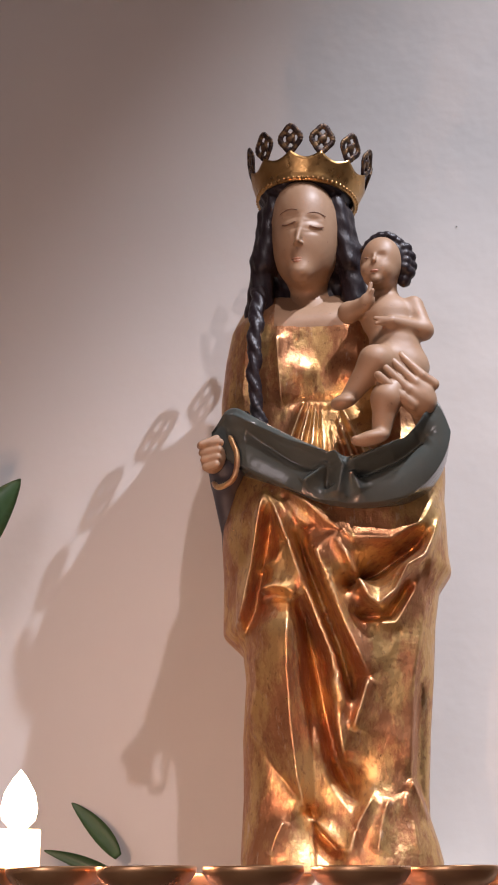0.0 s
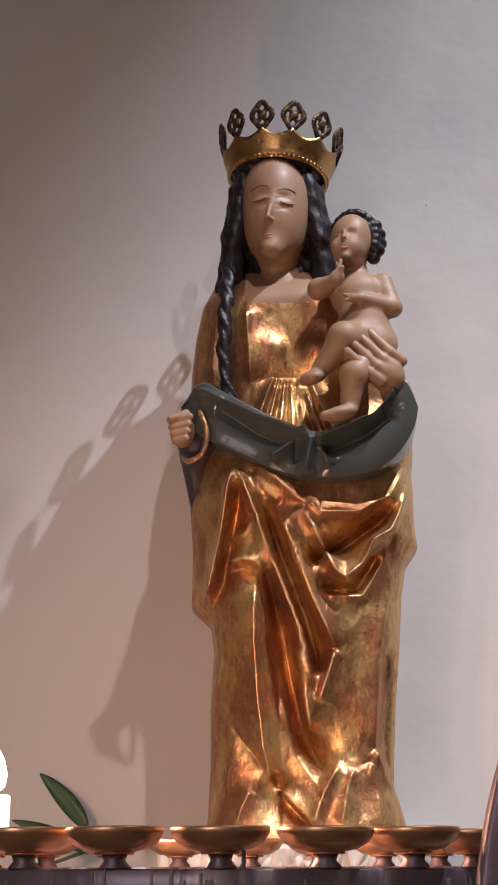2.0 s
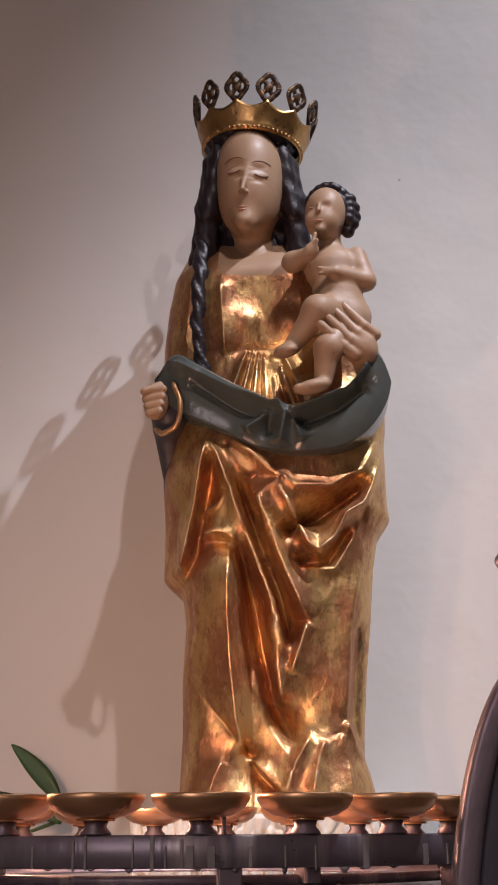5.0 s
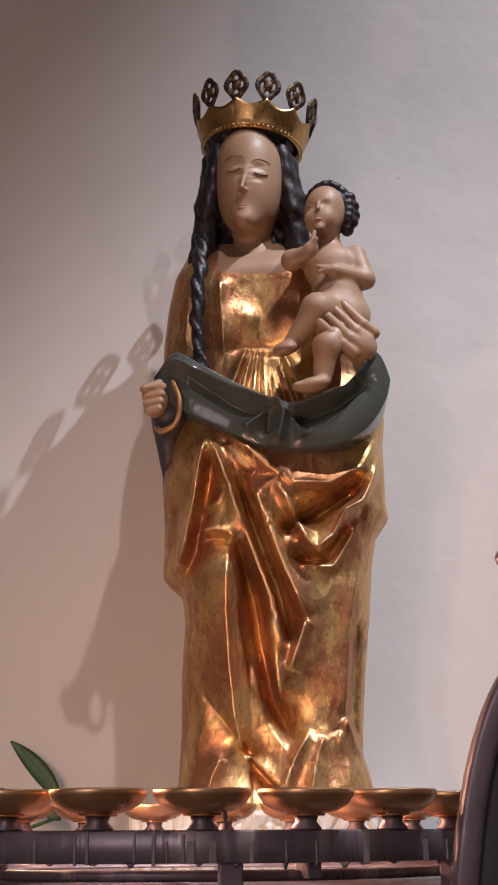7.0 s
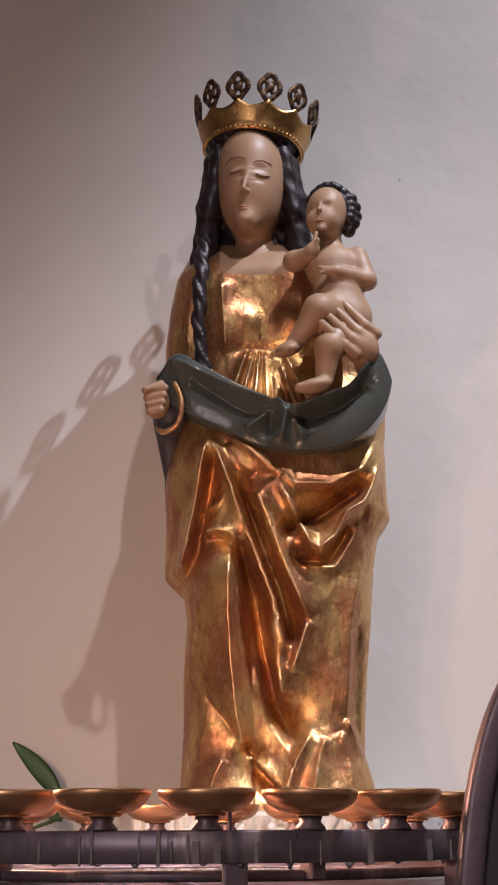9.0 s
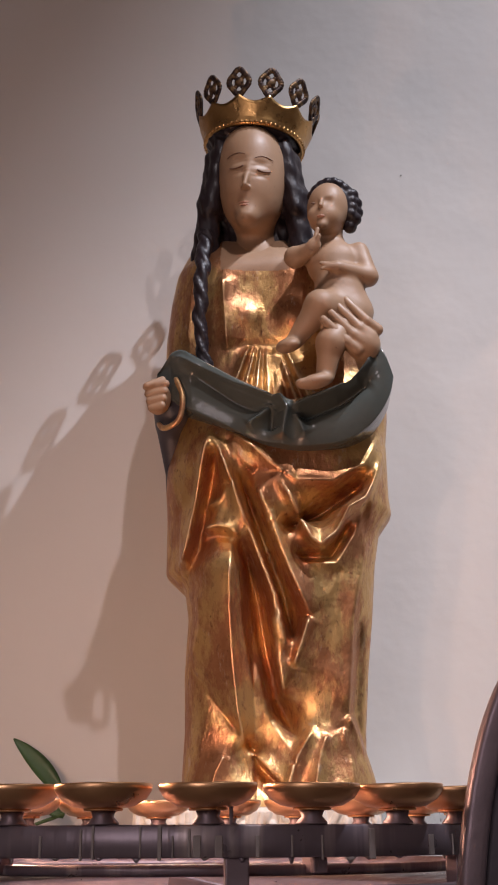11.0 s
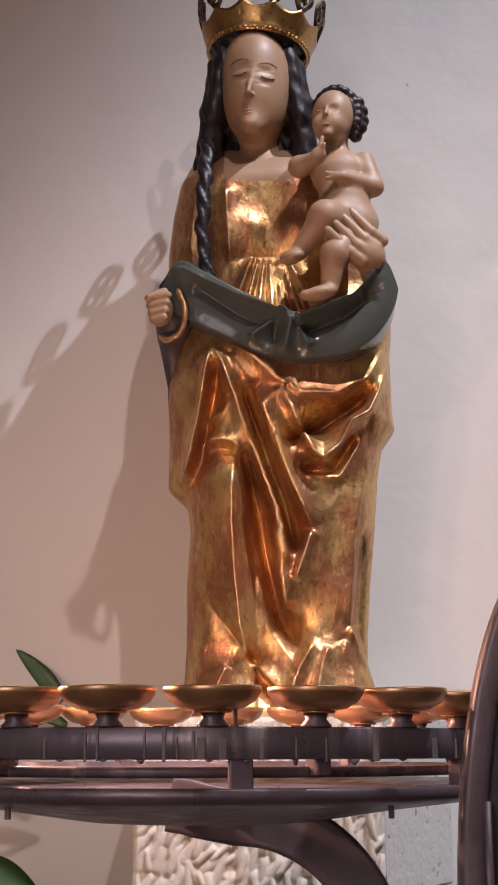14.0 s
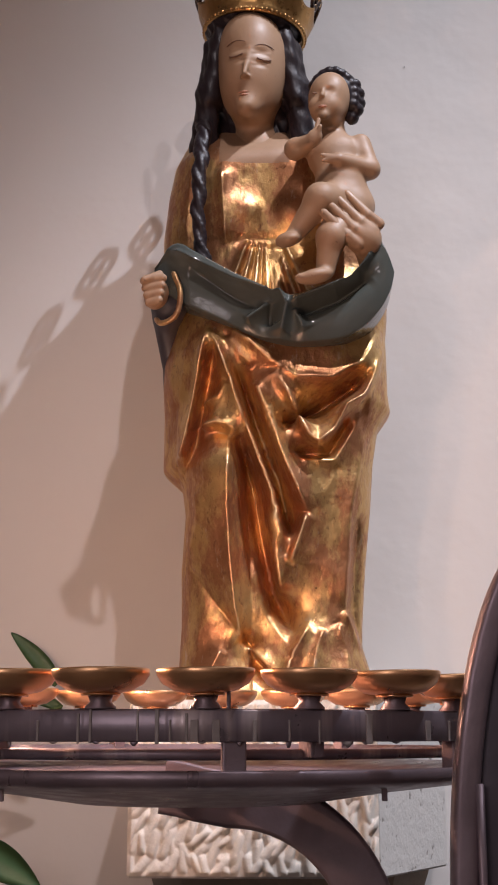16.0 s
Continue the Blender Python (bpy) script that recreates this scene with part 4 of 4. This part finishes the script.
    for deg in (25, 85, 145, 205, 265, 325):
        bm = box(bmesh.new(), (-0.006, -0.012, 1.4095), (0.006, 0.012, 1.4235), 0.001)
        bmesh.ops.transform(bm, verts=bm.verts, matrix=Matrix.Translation(ring_point(deg, 0.264) - Vector((RING[0], RING[1], 0))) @ Matrix.Rotation(radians(deg), 4, "Z"))
        part("bracket", bm, IRON, top)
    # curved arm from the hub down to the foot
    path = [Vector((x, -0.02, z)) for x, z in ((-0.03, 1.379), (-0.012, 1.376), (0.004, 1.372))]
    path += [Vector((0.036 + 0.135 * math.sin(radians(a)), -0.02, 1.231 + 0.135 * math.cos(radians(a)))) for a in range(0, 91, 5)]
    path += [Vector((0.171, -0.02, z)) for z in (1.1, 0.8, 0.5, 0.2, 0.03)]
    part("arm", sweep(path, rounded(0.052, 0.016, 0.004)), IRON, top, "curved flat iron arm", False)
    part("hub", lathe([(0.0, 1.381), (0.035, 1.381), (0.038, 1.377), (0.038, 1.363), (0.0, 1.363)], 32), IRON, top)
    bm = lathe([(0.0, 0.03), (0.16, 0.03), (0.2, 0.012), (0.2, 0.0), (0.0, 0.0)], 48)
    bmesh.ops.translate(bm, verts=bm.verts, vec=(0.171, -0.02, 0))
    part("foot", bm, IRON, top)
    bm = bmesh.new()
    bmesh.ops.create_cone(bm, cap_ends=True, segments=8, radius1=0.0016, radius2=0.0016, depth=0.022)
    bmesh.ops.translate(bm, verts=bm.verts, vec=ring_point(9.5, 0.287) - Vector((RING[0], RING[1], 0)) + Vector((0, 0, 1.457)))
    part("pin", bm, IRON, top)


candle_rack()


def candle_bowls():
    first = empty("candle_bowl", (0, 0, 0), "small copper-brass candle bowl on a short stem on the rack", "candle bowl", "bowls round the rack")
    prof = [(0.0, 0.0145), (0.012, 0.0148), (0.026, 0.019), (0.0355, 0.0255), (0.0372, 0.0305), (0.0382, 0.0312), (0.0390, 0.0302), (0.0385, 0.0262), (0.034, 0.0195), (0.025, 0.0142), (0.014, 0.0122), (0.0, 0.012)]
    pan = part("pan", lathe(prof, 44), BRASS, first, smooth=True)
    part("collar", lathe([(0.0, 0.0125), (0.015, 0.0125), (0.0158, 0.0115), (0.015, 0.0105), (0.0, 0.0105)], 28), BRASS, pan, "bright brass collar", True)
    part("stem", lathe([(0.0, 0.0106), (0.010, 0.0106), (0.0085, 0.006), (0.0125, 0.0015), (0.0125, 0.0), (0.0, 0.0)], 24), IRON, first, "dark iron stem", True)
    rng = random.Random(3)
    for k in range(21):
        p = ring_point(6 + STEP * k, 0.28, 1.447)
        m = Matrix.Translation(p) @ Euler((radians(rng.uniform(-1, 1)), radians(rng.uniform(-1, 1)), rng.uniform(0, 6))).to_matrix().to_4x4()
        if k == 0:
            first.matrix_basis = m
        else:
            copy_thing(first, m)


candle_bowls()


def candle(slot):
    p = ring_point(6 - slot * STEP, 0.28, 1.447 + 0.0149) + Vector((-0.007, 0, 0))
    top = empty("candle", p, "short thick white candle burning in a copper bowl", "candle", "burning candles")
    wax = part("wax", lathe([(0.0, 0.055), (0.012, 0.052), (0.019, 0.055), (0.0235, 0.060), (0.0245, 0.058), (0.0245, 0.012), (0.024, 0.0062), (0.016, 0.0015), (0.0, 0.0012)], 40), WAX, top, smooth=True)
    part("wick", lathe([(0.0, 0.053), (0.0009, 0.053), (0.0007, 0.067), (0.0, 0.0675)], 8), WICK, wax)
    # flame widened so that its shape takes in the glare round it
    bm = lathe([(0.0, 0.060), (0.010, 0.062), (0.0180, 0.070), (0.0200, 0.082), (0.0165, 0.098), (0.0075, 0.114), (0.0, 0.123)], 20)
    part("flame", bm, FLAME, top, "bright yellow-white flame widened by its glare", True).visible_shadow = False


candle(7)
candle(4)


def iron_hoop():
    left, across, tall, spring = 0.183, 0.091, 0.280, 1.31
    base = Vector((left + across, -1.20, 0))
    top = empty("iron_hoop", base, "upright arched hoop of broad dark forged iron beside the rack", "iron hoop")

    def arch(inset, y, low=0.02, high=None):
        a, b = across - inset, tall - inset
        rise = [Vector((-a, y, z)) for z in np.linspace(low, high or spring, 16)]
        if high:
            return rise
        over = [Vector((-a * math.cos(radians(t)), y, spring + b * math.sin(radians(t)))) for t in range(4, 180, 4)]
        return rise + over + [Vector((a, y, z)) for z in np.linspace(spring, low, 16)]
    # lit strip and shaded plate are told apart by paler and darker iron
    hoop = part("hoop", sweep(arch(0.0095, 0.0), rounded(0.019, 0.030, 0.005, 4)), IRON, top, "lit outer strip of the hoop", True)
    part("inner_hoop", sweep(arch(0.044, 0.004), rounded(0.052, 0.020, 0.004, 3)), SHADED_IRON, top, "recessed inner plate, its shade put in the colour", True)
    # rib added where a strip of the inner face catches light
    part("rib", sweep(arch(0.0215, -0.008, 0.03, 1.392), rounded(0.006, 0.020, 0.002, 2)), IRON, hoop, "narrow rib standing for a lit strip", True)
    part("stalk", sweep([Vector((0.0, 0, 1.588)), Vector((0.008, 0, 1.62)), Vector((0.024, 0, 1.662))], rounded(0.012, 0.012, 0.004)), IRON, top, smooth=True)
    part("foot", box(bmesh.new(), (-0.16, -0.10, 0.0), (0.16, 0.10, 0.022), 0.005), IRON, top)
    bm = bmesh.new()
    bmesh.ops.create_uvsphere(bm, u_segments=28, v_segments=16, radius=1)
    for v in bm.verts:
        v.co = Vector((0.0225 + v.co.x * 0.062, v.co.y * 0.03, 1.664 + v.co.z * (0.0150 - 0.004 * v.co.x) + 0.010 * v.co.x))
    part("leaf_tip", bm, IRON, top, "pointed forged iron tip", True)


iron_hoop()


def plant():
    base = Vector((-0.66, -0.08, 0))
    top = empty("potted_plant", base, "tall potted plant with long pointed dark green leaves", "plant")
    part("pot", lathe([(0.0, 0.0), (0.11, 0.0), (0.15, 0.26), (0.155, 0.28), (0.14, 0.28), (0.135, 0.25), (0.0, 0.25)], 36), POT, top, "brown clay pot", True)
    part("stem", lathe([(0.0, 2.02), (0.004, 2.02), (0.010, 1.4), (0.014, 0.7), (0.016, 0.24), (0.0, 0.24)], 12), STEM, top, smooth=True)

    def leaf(root, tip, width, sag, roll=0.0):
        bm = bmesh.new()
        root, tip = Vector(root), Vector(tip)
        d = tip - root
        side = d.cross(Vector((0, -1, 0.15))).normalized()
        side = Matrix.Rotation(roll, 3, d.normalized()) @ side
        nrm = side.cross(d).normalized()
        rows = []
        n = 18
        for i in range(n + 1):
            t = i / n
            w = width * (math.sin(math.pi * min(1, t * 0.96 + 0.04) ** 0.75) ** 0.8) * 0.5 + 0.0012
            c = root + d * t + Vector((0, 0, -sag * (2 * t - 1) ** 2 + sag))
            rows.append([bm.verts.new(c + side * w * k + nrm * (abs(k) * w * 0.35)) for k in (-1, -0.5, 0, 0.5, 1)])
        for a, b in zip(rows[:-1], rows[1:]):
            for k in range(4):
                bm.faces.new((a[k], a[k + 1], b[k + 1], b[k]))
        bmesh.ops.solidify(bm, geom=list(bm.faces), thickness=0.0008)
        part("leaf", bm, LEAF, top, smooth=True)
    def stalk(z):
        return (0.0, 0.0, z)
    leaf((0.321, 0.10, 1.509), (0.239, 0.10, 1.597), 0.030, 0.004, 0.3)
    leaf((0.330, 0.10, 1.47), (0.20, 0.08, 1.520), 0.022, 0.004)
    leaf(stalk(1.93), (0.120, 0.10, 2.172), 0.100, 0.0)
    leaf((0.208, -0.02, 1.257), (0.329, -0.02, 1.192), 0.055, 0.006)
    leaf(stalk(1.22), (0.208, -0.02, 1.257), 0.04, 0.02)
    leaf(stalk(1.95), (-0.16, 0.0, 2.06), 0.05, 0.02)
    leaf(stalk(1.6), (-0.22, -0.05, 1.7), 0.05, 0.03)
    leaf(stalk(1.3), (-0.2, -0.08, 1.42), 0.05, 0.03)
    leaf(stalk(1.75), (-0.2, 0.06, 1.9), 0.05, 0.03)
    leaf(stalk(0.9), (0.2, -0.12, 0.98), 0.05, 0.04)
    bm = sweep([Vector((0, 0, 1.36)), Vector((0.12, 0.05, 1.437)), Vector((0.25, 0.09, 1.445)), Vector((0.330, 0.10, 1.473))], rounded(0.006, 0.006, 0.002))
    part("side_stem", bm, STEM, top, smooth=True)


plant()


def nail():
    """A small dark speck on the wall above the statue's shoulder, built as a nail."""
    top = empty("nail", (0.288, 0.157, 2.716), "tiny dark speck on the plaster, built as a nail", "nail")
    bm = lathe([(0.0, 0.0016), (0.0010, 0.0012), (0.0011, 0.0004), (0.0006, 0.0002), (0.0006, -0.003), (0.0, -0.003)], 12)
    bmesh.ops.rotate(bm, verts=bm.verts, matrix=Matrix.Rotation(radians(90), 3, "X"))
    part("head", bm, WICK, top)


nail()
